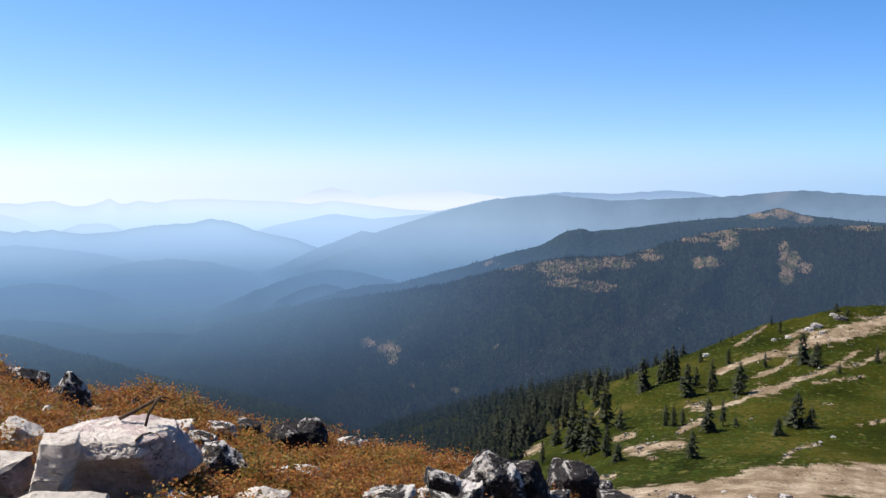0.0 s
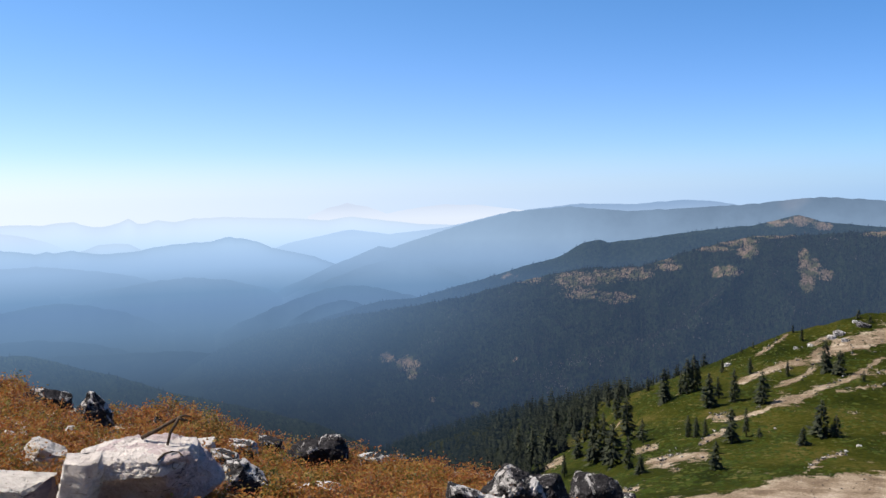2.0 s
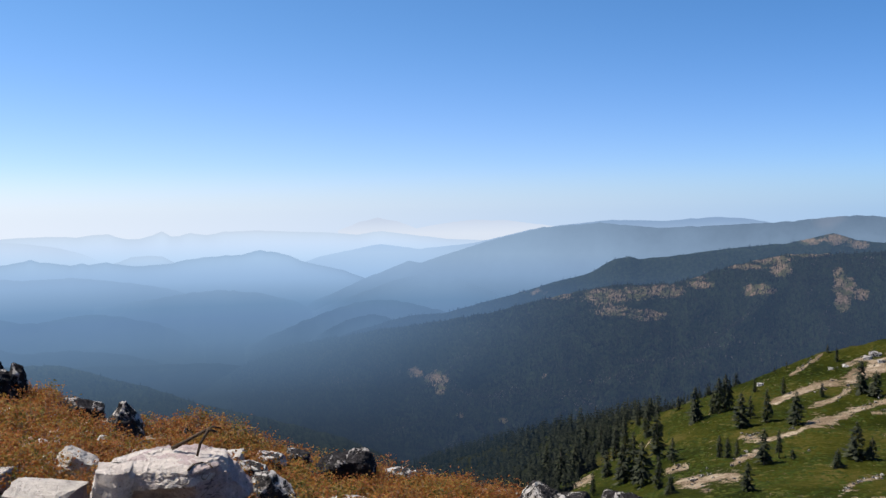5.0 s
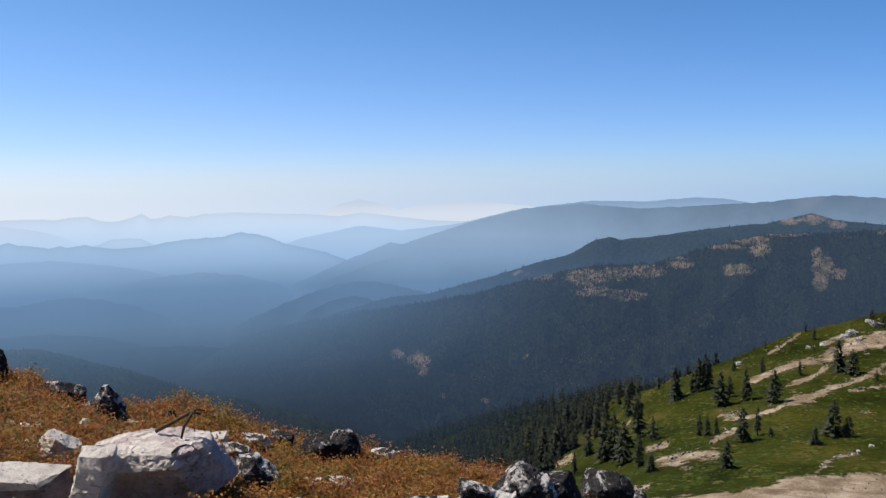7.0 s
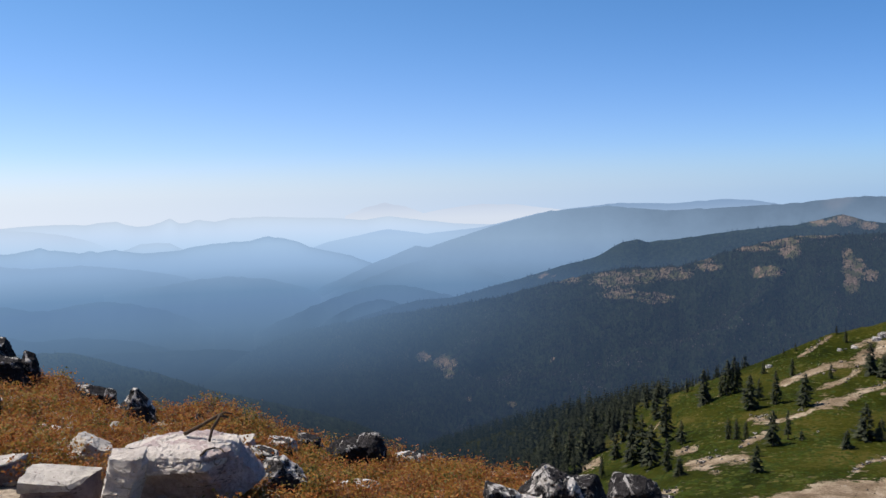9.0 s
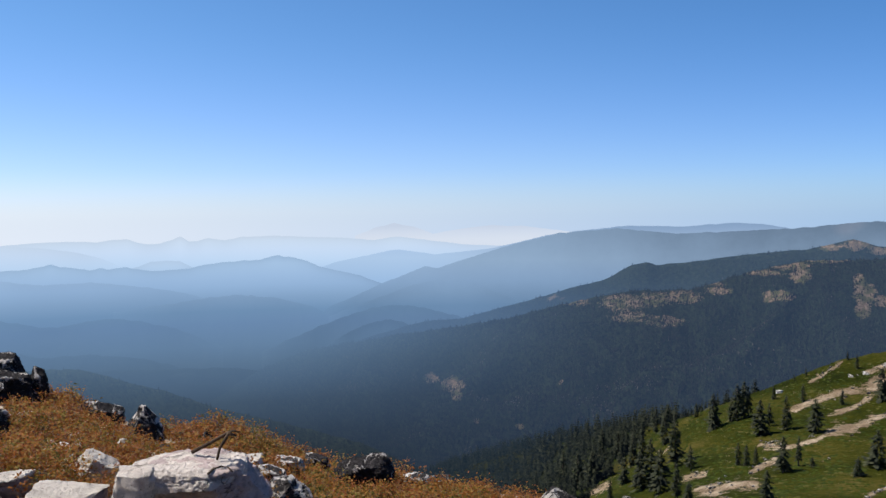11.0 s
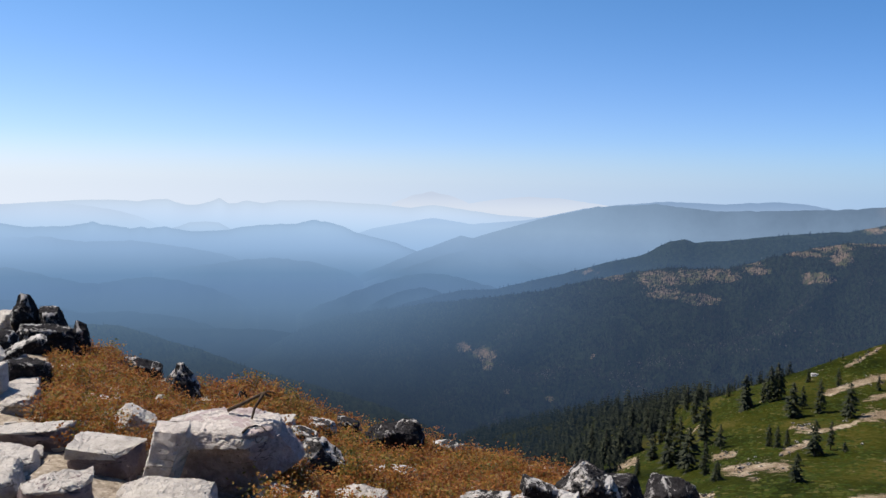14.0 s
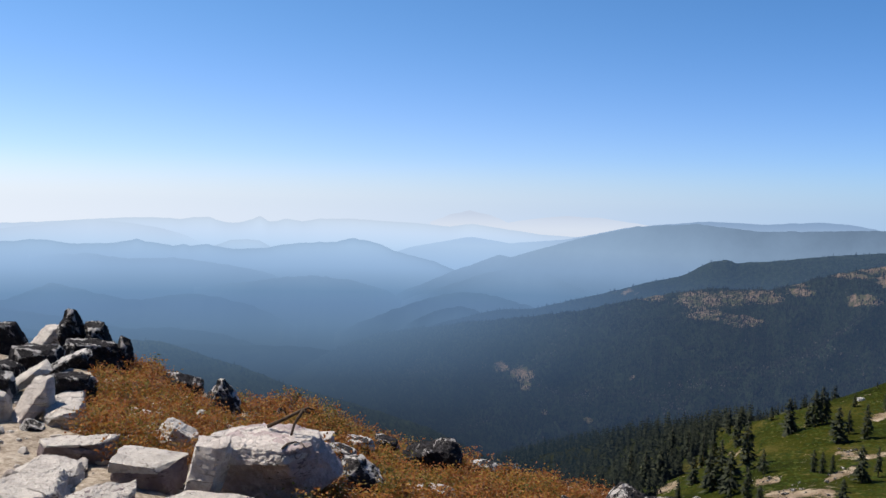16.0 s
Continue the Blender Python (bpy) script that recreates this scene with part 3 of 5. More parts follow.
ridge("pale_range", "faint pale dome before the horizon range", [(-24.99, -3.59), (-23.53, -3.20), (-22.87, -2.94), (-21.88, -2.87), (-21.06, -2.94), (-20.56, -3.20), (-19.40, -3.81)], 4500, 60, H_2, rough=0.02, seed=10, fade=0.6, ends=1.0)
ridge("blue_range", "blue mountain range across the valley, haze painted on", [(-50, -3.6), (-36.16, -3.11), (-34.05, -2.94), (-32.18, -3.24), (-29.92, -3.17), (-28.95, -3.01), (-28.50, -2.89), (-28.06, -3.08), (-27.30, -3.15), (-26.39, -3.36), (-25.76, -3.21), (-25.29, -3.33), (-24.33, -3.20), (-23.70, -3.36), (-22.73, -3.51), (-20.74, -3.44), (-19.72, -3.23), (-18.35, -3.06), (-16.26, -2.98), (-15.55, -2.82), (-15.02, -2.69), (-13.78, -2.91), (-13.07, -3.11), (-12.35, -3.46), (-11.27, -3.74), (-9.64, -4.12), (-7.25, -5.07), (-4, -6.5)], 4200, 250, H_3, rough=0.05, cols=420, fade=0.3)
ridge("slate_range", "long slate-blue mountain with haze painted on", [(-13, -6.5), (-10.54, -5.71), (-8.33, -4.71), (-6.86, -4.17), (-5.37, -3.59), (-4.44, -3.71), (-3.14, -3.27), (0.60, -2.15), (3.57, -1.48), (7.26, -1.21), (10.90, -1.57), (14.45, -1.44), (18.56, -1.23), (20.53, -1.01), (22.47, -0.85), (24.97, -1.04), (27.02, -1.16), (40, -1.6)], 4080, 300, H_4, rough=0.05, cols=420, fade=7.0, ends=3.0,
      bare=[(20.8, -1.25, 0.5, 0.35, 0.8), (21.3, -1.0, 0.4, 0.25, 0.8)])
ridge("misty_hill", "faint wooded rise painted with blue haze", [(-34.62, -3.88), (-31.31, -3.81), (-29.00, -4.14), (-26.26, -4.08), (-23.10, -4.50), (-20.80, -4.96), (-18.10, -5.80)], 3950, 120, H_6, rough=0.06, seed=12, ends=4.0, fade=0.9)
ridge("misty_hill", "broad wooded dome painted with blue valley mist", [(-25.09, -5.95), (-21.16, -5.54), (-19.46, -5.31), (-17.73, -5.17), (-15.28, -5.45), (-13.15, -5.93), (-10.99, -6.99)], 3800, 250, H_5, rough=0.08, seed=3, ends=4.0)
ridge("misty_hill", "low wooded hills painted with blue valley smoke", [(-50, -6.4), (-36, -6.6), (-33.36, -5.55), (-30.86, -6.26), (-29.12, -6.69), (-27.30, -6.59), (-26.05, -6.40), (-24.79, -6.38), (-23.51, -6.60), (-21.22, -7.23), (-18.54, -8.45)], 3500, 250, H_6, rough=0.08, seed=4, ends=3.0)
ridge("misty_hill", "low wooded rise painted with dark valley smoke", [(-50, -8.0), (-36.09, -7.03), (-32.08, -7.75), (-29.21, -8.44), (-26.15, -8.51), (-22.95, -9.03), (-19.64, -10.15)], 3000, 250, H_6, rough=0.08, seed=14, ends=3.0)
ridge("misty_hill", "dim ridge filling the valley floor, painted with blue smoke", [(-50, -9.5), (-34.85, -8.25), (-29.25, -9.33), (-26.19, -9.52), (-21.32, -9.68), (-17.89, -9.81), (-14.36, -10.38), (-10.38, -11.41)], 2750, 250, H_6, rough=0.06, seed=16, ends=3.0)
ridge("misty_hill", "rounded wooded hill under the slate mountain", [(-11.72, -6.78), (-10.24, -6.17), (-8.38, -5.60), (-6.51, -4.90), (-5.01, -4.56), (-3.88, -4.43), (-2.39, -4.72), (-0.53, -5.38), (0.96, -5.96), (3.19, -6.90)], 3650, 250, veiled("haze_hill", 0.01, VALLEY_HAZE_PAINT, 0.22), rough=0.06, seed=2, ends=3.0, fade=2.2)
ridge("misty_hill", "wooded spur with valley smoke painted on its foot", [(-16.11, -8.95), (-14.30, -8.14), (-11.73, -7.15), (-10.25, -6.65), (-8.76, -6.22), (-7.28, -6.07), (-5.42, -6.34), (-3.93, -6.70), (-0.19, -7.80)], 3300, 250, H_7, rough=0.08, seed=5, ends=3.5, fade=2.5)
ridge("misty_hill", "dark wooded hump with valley smoke painted on its foot", [(-12.51, -8.95), (-11.03, -8.13), (-9.53, -7.41), (-8.04, -7.05), (-6.93, -7.19), (-5.82, -7.70), (-3.59, -8.87)], 3200, 120, veiled("haze_hump", 0.01, VALLEY_HAZE_PAINT, 0.30), rough=0.06, seed=15, ends=2.0, fade=1.8)
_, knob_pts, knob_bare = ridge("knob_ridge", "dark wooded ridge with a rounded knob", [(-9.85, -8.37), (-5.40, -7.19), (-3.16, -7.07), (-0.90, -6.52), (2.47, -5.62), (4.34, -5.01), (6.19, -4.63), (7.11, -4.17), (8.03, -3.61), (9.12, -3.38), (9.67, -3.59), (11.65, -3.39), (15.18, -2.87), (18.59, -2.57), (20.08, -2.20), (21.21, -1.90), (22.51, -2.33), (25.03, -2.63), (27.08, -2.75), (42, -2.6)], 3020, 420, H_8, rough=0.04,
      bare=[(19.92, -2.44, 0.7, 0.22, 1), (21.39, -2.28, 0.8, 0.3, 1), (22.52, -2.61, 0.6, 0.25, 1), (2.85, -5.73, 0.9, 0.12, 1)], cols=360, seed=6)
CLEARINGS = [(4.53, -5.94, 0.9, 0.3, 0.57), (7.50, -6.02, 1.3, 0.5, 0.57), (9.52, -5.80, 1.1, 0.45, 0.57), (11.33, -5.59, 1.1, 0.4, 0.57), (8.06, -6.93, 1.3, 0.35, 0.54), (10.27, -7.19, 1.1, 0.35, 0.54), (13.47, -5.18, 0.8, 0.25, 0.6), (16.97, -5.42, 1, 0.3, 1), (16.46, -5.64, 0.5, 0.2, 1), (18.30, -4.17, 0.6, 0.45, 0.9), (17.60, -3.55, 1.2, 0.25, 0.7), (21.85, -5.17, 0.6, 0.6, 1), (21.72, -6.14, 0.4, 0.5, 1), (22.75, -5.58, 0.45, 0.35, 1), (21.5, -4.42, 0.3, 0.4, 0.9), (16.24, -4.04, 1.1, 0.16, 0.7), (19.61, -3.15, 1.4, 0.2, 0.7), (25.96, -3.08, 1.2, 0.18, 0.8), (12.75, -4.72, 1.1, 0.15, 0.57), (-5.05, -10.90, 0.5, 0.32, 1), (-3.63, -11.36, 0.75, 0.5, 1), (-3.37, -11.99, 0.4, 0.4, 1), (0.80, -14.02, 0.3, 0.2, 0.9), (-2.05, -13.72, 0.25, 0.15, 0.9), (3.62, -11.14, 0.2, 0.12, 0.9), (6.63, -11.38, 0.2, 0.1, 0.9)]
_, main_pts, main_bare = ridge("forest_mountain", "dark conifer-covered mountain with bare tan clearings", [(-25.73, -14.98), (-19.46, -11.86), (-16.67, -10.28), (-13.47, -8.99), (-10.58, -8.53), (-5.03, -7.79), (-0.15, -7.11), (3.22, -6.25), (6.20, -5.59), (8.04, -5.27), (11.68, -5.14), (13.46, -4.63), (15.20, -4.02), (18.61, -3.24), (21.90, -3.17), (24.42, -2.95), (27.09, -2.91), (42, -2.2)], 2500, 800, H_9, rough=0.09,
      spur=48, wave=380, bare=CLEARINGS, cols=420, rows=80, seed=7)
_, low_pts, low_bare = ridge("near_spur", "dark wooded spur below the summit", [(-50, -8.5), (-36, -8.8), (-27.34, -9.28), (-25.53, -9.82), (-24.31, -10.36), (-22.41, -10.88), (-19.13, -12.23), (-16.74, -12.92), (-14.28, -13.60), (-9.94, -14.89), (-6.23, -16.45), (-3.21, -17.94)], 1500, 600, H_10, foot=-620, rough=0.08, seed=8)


# ---- rocks ----
def sphere_dirs(level):
    bm = bmesh.new()
    bmesh.ops.create_icosphere(bm, subdivisions=level, radius=1)
    v = np.array([p.co for p in bm.verts])
    fs = [[p.index for p in q.verts] for q in bm.faces]
    bm.free()
    return v, fs


DIRS = {3: sphere_dirs(3)}


# unit-box cuts (normal, distance from the middle) and how many chance chips follow
STYLES = {
    "slab": ([((0.05, -0.10, 1), 0.86), ((-0.12, -1, -0.15), 0.86), ((-1, -0.2, 0.12), 0.90), ((1, -0.25, 0.15), 0.90), ((0.7, -0.75, 0.05), 1.02), ((-0.6, 0.8, 0.2), 1.05)], 4),
    "block": ([((0.16, -0.12, 1), 0.80), ((-0.1, -1, 0.05), 0.84), ((-1, -0.25, 0.15), 0.84), ((1, -0.2, 0.2), 0.84), ((0.7, -0.7, 0.1), 0.98), ((0.5, 0.2, 0.9), 0.98)], 5),
    "spire": ([((0.88, -0.15, 0.47), 0.50), ((-0.84, -0.2, 0.50), 0.56), ((0.1, -1, 0.4), 0.62), ((0, 1, 0.4), 0.62), ((0.55, -0.75, 0.3), 0.66)], 3),
    "round": ([((0.15, -0.35, 0.95), 0.86), ((-0.75, -0.35, 0.55), 0.84), ((0.75, -0.3, 0.55), 0.84), ((-0.7, -0.7, 0.1), 0.90), ((0.7, -0.7, 0.1), 0.90), ((0.1, 0.6, 0.8), 0.9), ((-0.9, 0.5, 0), 0.95), ((0.9, 0.5, 0), 0.95)], 8),
    "shard": ([((0.52, -0.15, 0.85), 0.52), ((-0.80, -0.35, 0.45), 0.70), ((-0.1, -1, 0.1), 0.76), ((1, -0.2, 0), 0.9)], 4),
    "wedge": ([((-0.84, -0.18, 0.54), 0.30), ((0.89, -0.1, 0.45), 0.70), ((0.1, -1, 0.15), 0.62)], 2),
    "crest": ([((-0.80, -0.25, 0.57), 0.66), ((-0.45, -0.75, 0.5), 0.66), ((0.50, -0.1, 0.86), 0.70), ((0.88, -0.15, 0.47), 0.80), ((0.3, -1, 0.05), 0.66), ((-0.2, -1, -0.3), 0.80)], 3),
    "streak": ([((-0.60, -0.15, 0.80), 0.55), ((0.96, -0.1, 0.28), 0.92), ((-0.66, -0.35, -0.68), 0.74), ((0.1, -1, -0.15), 0.78), ((0.3, -0.2, 0.95), 0.94)], 3),
    "overhung": ([((-0.76, -0.1, 0.65), 0.90), ((0.81, -0.15, 0.57), 0.44), ((-0.79, -0.1, -0.61), 0.76), ((0.2, -1, 0.2), 0.62), ((0.0, 1, 0.3), 0.7)], 3),
    "stump": ([((0.88, -0.15, 0.45), 0.58), ((-1, -0.2, 0.12), 0.86), ((0.1, -1, 0.2), 0.72), ((-0.1, -0.1, 1), 0.94)], 4),
    "pyramid": ([((0.80, -0.2, 0.58), 0.60), ((-0.78, -0.25, 0.58), 0.64), ((0.1, -1, 0.5), 0.62), ((0, 1, 0.4), 0.62)], 4),
    "ramp": ([((-0.74, -0.25, 0.62), 0.44), ((1, -0.1, 0.1), 0.9), ((0, -1, 0.1), 0.85)], 3),
    "leaner": ([((-0.62, -0.32, 0.72), 0.30), ((0.52, -0.25, -0.80), 0.62), ((1, -0.3, 0.2), 0.86), ((0.3, -1, -0.1), 0.80)], 2),
    "lug": ([((-0.92, -0.15, 0.38), 0.64), ((0.05, -0.15, 1), 0.90), ((0.88, -0.1, -0.45), 0.56), ((-0.25, -0.8, 0.55), 0.88), ((-0.3, -1, -0.05), 0.80)], 1),
    "heel": ([((0.22, -0.08, 1), 0.72), ((-0.05, -1, -0.05), 0.92), ((-1, -0.1, 0.05), 0.93), ((0.95, -0.35, 0.3), 0.90)], 2),
    "cracked": ([((0.1, -0.35, 1), 0.72), ((0.55, -0.25, 0.9), 0.78), ((-0.5, -0.3, 0.9), 0.74), ((0, -1, 0.2), 0.85), ((1, -0.2, 0.2), 0.9), ((-1, -0.2, 0.2), 0.9)], 4),
}


def stone_mesh(name, size, mat, seed=0, pieces=(), chips=3, rough=0.085, fine=0.016, jitter=1.0):
    """A broken stone of flat fractured faces with worn, chipped edges and a rough skin.
    size: half extents; pieces: (middle, half extents, cuts) in the unit box, one convex body each."""
    rnd = random.Random(seed)
    V, F, W, n = [], [], [], 0
    size = np.array(size)
    for mid, half, cuts in pieces:
        planes = [((Vector(c[0]) + 0.6 * jitter * Vector((rnd.uniform(-0.15, 0.15), rnd.uniform(-0.15, 0.15), rnd.uniform(-0.1, 0.1)))).normalized(), c[1] * (1 + jitter * rnd.uniform(-0.05, 0.05))) for c in cuts]
        for _ in range(chips):
            way = Vector((rnd.choice((-1, 1)) * rnd.uniform(0.3, 1), rnd.choice((-1, -1, 1)) * rnd.uniform(0.2, 1), rnd.uniform(-0.3, 1))).normalized()
            planes.append((way, rnd.uniform(0.98, 1.2)))
        bm = bmesh.new()
        bmesh.ops.create_cube(bm, size=2)
        for way, d in planes:
            got = bmesh.ops.bisect_plane(bm, geom=bm.verts[:] + bm.edges[:] + bm.faces[:], plane_co=way * d, plane_no=way, clear_outer=True)
            rim = [e for e in got["geom_cut"] if isinstance(e, bmesh.types.BMEdge)]
            if len(rim) > 2:
                bmesh.ops.contextual_create(bm, geom=rim)
        sc = np.array(half) * size
        for v in bm.verts:
            v.co = Vector(sc * np.array(v.co) + np.array(mid) * size)
        bmesh.ops.remove_doubles(bm, verts=bm.verts[:], dist=0.004 * float(size.max()))
        bmesh.ops.recalc_face_normals(bm, faces=bm.faces[:])
        big = float(size.max())
        bmesh.ops.bevel(bm, geom=bm.edges[:], offset=0.035 * big, segments=1, affect="EDGES", clamp_overlap=True)
        bmesh.ops.triangulate(bm, faces=bm.faces[:])
        for _ in range(7):
            long = [e for e in bm.edges if e.calc_length() > fine * 1.5]
            if not long or len(bm.faces) > 26000:
                break
            bmesh.ops.subdivide_edges(bm, edges=long, cuts=1)
            bmesh.ops.triangulate(bm, faces=[f for f in bm.faces if len(f.verts) > 3])
        bm.normal_update()
        P = np.array([v.co for v in bm.verts])
        N = np.array([v.normal for v in bm.verts])
        T = np.array([[v.index for v in f.verts] for f in bm.faces])
        bm.free()
        # how near a broken edge each point lies
        flat = np.array([np.array(w) / sc for w, _ in planes] + [np.eye(3)[k] * q / sc for k in range(3) for q in (1, -1)])
        off = np.array([d for _, d in planes] + [1.0] * 6) / np.linalg.norm(flat, axis=1)
        flat /= np.linalg.norm(flat, axis=1)[:, None]
        gap = np.sort(off[None] - (P - np.array(mid) * size) @ flat.T, axis=1)[:, 1]
        W.append(np.exp(-np.maximum(gap, 0) / (0.03 * big)))
        f1, o = 2.2 / big, seed * 1.7
        for i in range(len(P)):
            x, y, zz = P[i] * f1
            k = 0.42 * fbm(x + o, y, zz, 3) + 0.34 * (0.5 - abs(fbm(x * 3 + o, y * 3, zz * 4, 4))) + 0.24 * fbm(x * 9 + o, y * 9, zz * 12, 4)
            ledge = 1.7 * fbm(x * 0.8 + o, y * 0.8, zz * 2.2 + 0.3 * x, 3)
            k += 0.62 * (round(ledge * 2.6) / 2.6 - 0.5 * ledge)
            P[i] += N[i] * (k - 0.12 * W[-1][i]) * rough * big
        V.append(P)
        F.append(T + n)
        n += len(P)
    me = quick_mesh(name, np.concatenate(V), np.concatenate(F), mat)
    me.polygons.foreach_set("use_smooth", [True] * len(me.polygons))
    me.set_sharp_from_angle(angle=radians(20))
    me.attributes.new("worn", "FLOAT", "POINT").data.foreach_set("value", np.concatenate(W).astype(np.float32))
    return me


ROCKS = []      # x, y, half width and depth of every rock on the knoll
R_STEPS = np.concatenate([np.arange(1.5, 14, 0.02), np.arange(14, 330, 0.25)])


def meet(az, el, lift=0.0):
    """How far out the line of sight at that azimuth and elevation meets the ground."""
    under = ground_z(np.full(len(R_STEPS), az), R_STEPS) + lift >= EYE + R_STEPS * math.tan(radians(el))
    return float(R_STEPS[np.argmax(under)]) if under.any() else None


def rock(top_left, foot_right, mat, style, label, depth=0.8, seed=0, level=4, turn=0.0, lean=0.0, name="rock", far=None, rough=0.085, propped=False, cap=None):
    """A rock that spans the two corners (azimuth, elevation) and stands on the ground at its lower edge."""
    az = (top_left[0] + foot_right[0]) / 2
    r = far or meet(az, foot_right[1]) or float(KNOLL_R(az))
    wide = r * math.radians(foot_right[0] - top_left[0])
    tall = r * (math.tan(radians(top_left[1])) - math.tan(radians(foot_right[1])))
    deep = wide * depth
    rc = r + 0.45 * deep
    base = EYE + r * math.tan(radians(foot_right[1]))
    body = max(0.45 * tall, EYE + (r + 0.6 * deep) * math.tan(radians(top_left[1])) - base)
    foot = min(base, float(ground_z(az, rc))) - 0.03
    top = base + body
    if propped:
        foot, top = base, base + 0.8 * tall
    mid = (foot + top) / 2
    cuts, n = STYLES[style]
    ob = new(name, stone_mesh(name, (wide / 2, deep / 2, (top - foot) / 2), mat, seed, [((0, 0, 0), (1, 1, 1), cuts)], n, rough, {3: 0.05, 4: 0.024, 5: 0.015}[level] * max(1, r / 6)))
    # pale layer paints the sunlit top over the shade-toned body
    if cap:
        part("cap", stone_mesh("cap", (wide / 2, deep / 2, (top - foot) / 2), ROCK_PALE, seed, [((0, 0, 0.03), (1.03, 1.03, 1), list(cuts) + [((0, 0, -1), -cap)])], n, rough, 0.015), ob, "pale top layer standing for the sunlit top")
    ROCKS.append((rc * math.sin(radians(az)), rc * math.cos(radians(az)), wide / 2, deep / 2))
    ob.matrix_basis = pose(rc * math.sin(radians(az)), rc * math.cos(radians(az)), mid, 0, lean, turn - az)
    return tagged(ob, label, "rock")


P_, G_, D_ = ROCK_PALE, ROCK_GREY, ROCK_DARK


def boulder():
    """The large boulder: a split-off cap with a flat sunlit top over an undercut, shaded front."""
    (l, t), (r_, b) = (-25.06, -14.40), (-15.10, -20.72)
    az, r = (l + r_) / 2, meet((l + r_) / 2, b)
    w = r * math.radians(r_ - l)
    base = EYE + r * math.tan(radians(b))
    top = EYE + (r + 0.62 * w) * math.tan(radians(t))
    body = [((0.08, -0.08, 1), 0.80), ((-0.26, -1, -0.22), 0.54), ((0.70, -0.70, 0.02), 0.62), ((0.93, -0.1, 0.38), 0.76), ((0.40, 0, 0.9), 0.88), ((-1, 0, 0.12), 0.86),
            ((-0.6, 0.2, 0.75), 1.08), ((0.6, -0.3, -0.72), 0.66), ((-0.5, -0.5, -0.7), 0.98), ((0.1, 1, 0.2), 0.9)]
    cap = [((0.05, -0.22, 1), 0.74), ((-0.20, -1, 0.10), 0.86), ((0.80, -0.60, 0.1), 0.80), ((-1, -0.1, 0.15), 0.88), ((-0.5, 0.25, 0.85), 1.0), ((0.3, 0.8, 0.4), 0.95), ((-0.75, -0.7, 0), 1.04), ((0.62, 0.1, 0.78), 0.92)]
    size = (w / 2, w * 0.38, (top - base) / 2 + 0.03)
    # body tone is mauve stone, set darker than the cap as painted front shade
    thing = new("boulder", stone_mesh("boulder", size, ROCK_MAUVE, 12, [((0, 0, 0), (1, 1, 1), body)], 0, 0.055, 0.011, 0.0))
    part("cap", stone_mesh("cap", size, ROCK_BIG, 14, [((-0.18, -0.02, 0.70), (0.78, 0.86, 0.20), cap)], 1, 0.05, 0.011, 0.0), thing, "pale split-off cap bed")
    thing.matrix_basis = pose((r + w * 0.33) * math.sin(radians(az)), (r + w * 0.33) * math.cos(radians(az)), (top + base) / 2 - 0.03, 0, 0, -az)
    ROCKS.append((*thing.location[:2], w / 2, w * 0.38))
    tagged(thing, "large pale boulder with flat sunlit top and shaded front", "boulder")
    return top


BOULDER_TOP = boulder()
rock((-26.23, -15.43), (-23.10, -19.10), ROCK_BIG, "lug", "squared pale stone leaning against the large boulder", 0.62, 21, level=5, turn=-14, far=4.62, rough=0.06)
rock((-17.42, -16.95), (-12.91, -18.99), G_, "wedge", "lichen-dark wedge of stone with a pale edge", 0.5, 22, level=5, turn=10)
rock((-17.70, -15.35), (-16.20, -16.60), P_, "slab", "small pale stone behind the boulder", 0.9, 41, level=5)
rock((-16.70, -16.00), (-14.60, -18.00), G_, "block", "pale and dark blotched stone at the boulder's flank", 0.8, 77, level=5)
rock((-27.60, -14.05), (-25.00, -16.30), P_, "shard", "pale broken stone among orange shrubs", 0.9, 23, level=5, rough=0.12)
rock((-30.32, -16.03), (-26.00, -18.45), ROCK_SHADE, "heel", "pale flat-topped block with shade painted into its front", 0.85, 24, level=5, turn=-16, rough=0.06, cap=0.45)
rock((-34.63, -14.85), (-29.91, -16.43), ROCK_SHADE, "slab", "long low pale slab at the shrubs' edge", 0.45, 25, level=5, turn=-12, rough=0.06, cap=0.62)
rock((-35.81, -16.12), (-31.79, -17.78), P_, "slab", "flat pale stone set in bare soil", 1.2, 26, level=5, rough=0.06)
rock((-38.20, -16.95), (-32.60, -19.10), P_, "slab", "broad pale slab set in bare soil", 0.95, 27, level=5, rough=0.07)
rock((-33.30, -18.05), (-28.85, -20.10), ROCK_SHADE, "slab", "pale slab with a pitted mauve front, shade painted in", 0.62, 28, level=5, rough=0.10, cap=0.62)

rock((-27.74, -18.95), (-21.16, -21.60), P_, "cracked", "pale cracked slab at the boulder's foot", 0.62, 29, level=5, rough=0.06)

rock((-18.90, -19.55), (-16.70, -21.20), P_, "cracked", "crumbled pale stone at the boulder's foot", 0.7, 75, level=5, rough=0.15)
ROCKS.pop()

# the outcrop at the end of the knoll
rock((-33.28, -7.23), (-31.06, -10.20), D_, "overhung", "black pointed lichen-covered rock on the outcrop", 0.8, 31, level=5, far=8.3, rough=0.10)
rock((-31.75, -8.05), (-29.85, -10.40), D_, "stump", "black upright rock with pale flecks", 0.8, 32, level=5, far=8.2, rough=0.10)
rock((-29.97, -8.98), (-28.85, -10.70), D_, "round", "small black upright rock at the outcrop's end", 0.8, 33, level=5, far=8.0)
rock((-33.26, -9.09), (-29.32, -11.18), D_, "block", "dark lichen rock under the pointed ones", 0.5, 34, level=5, far=7.9, rough=0.12)
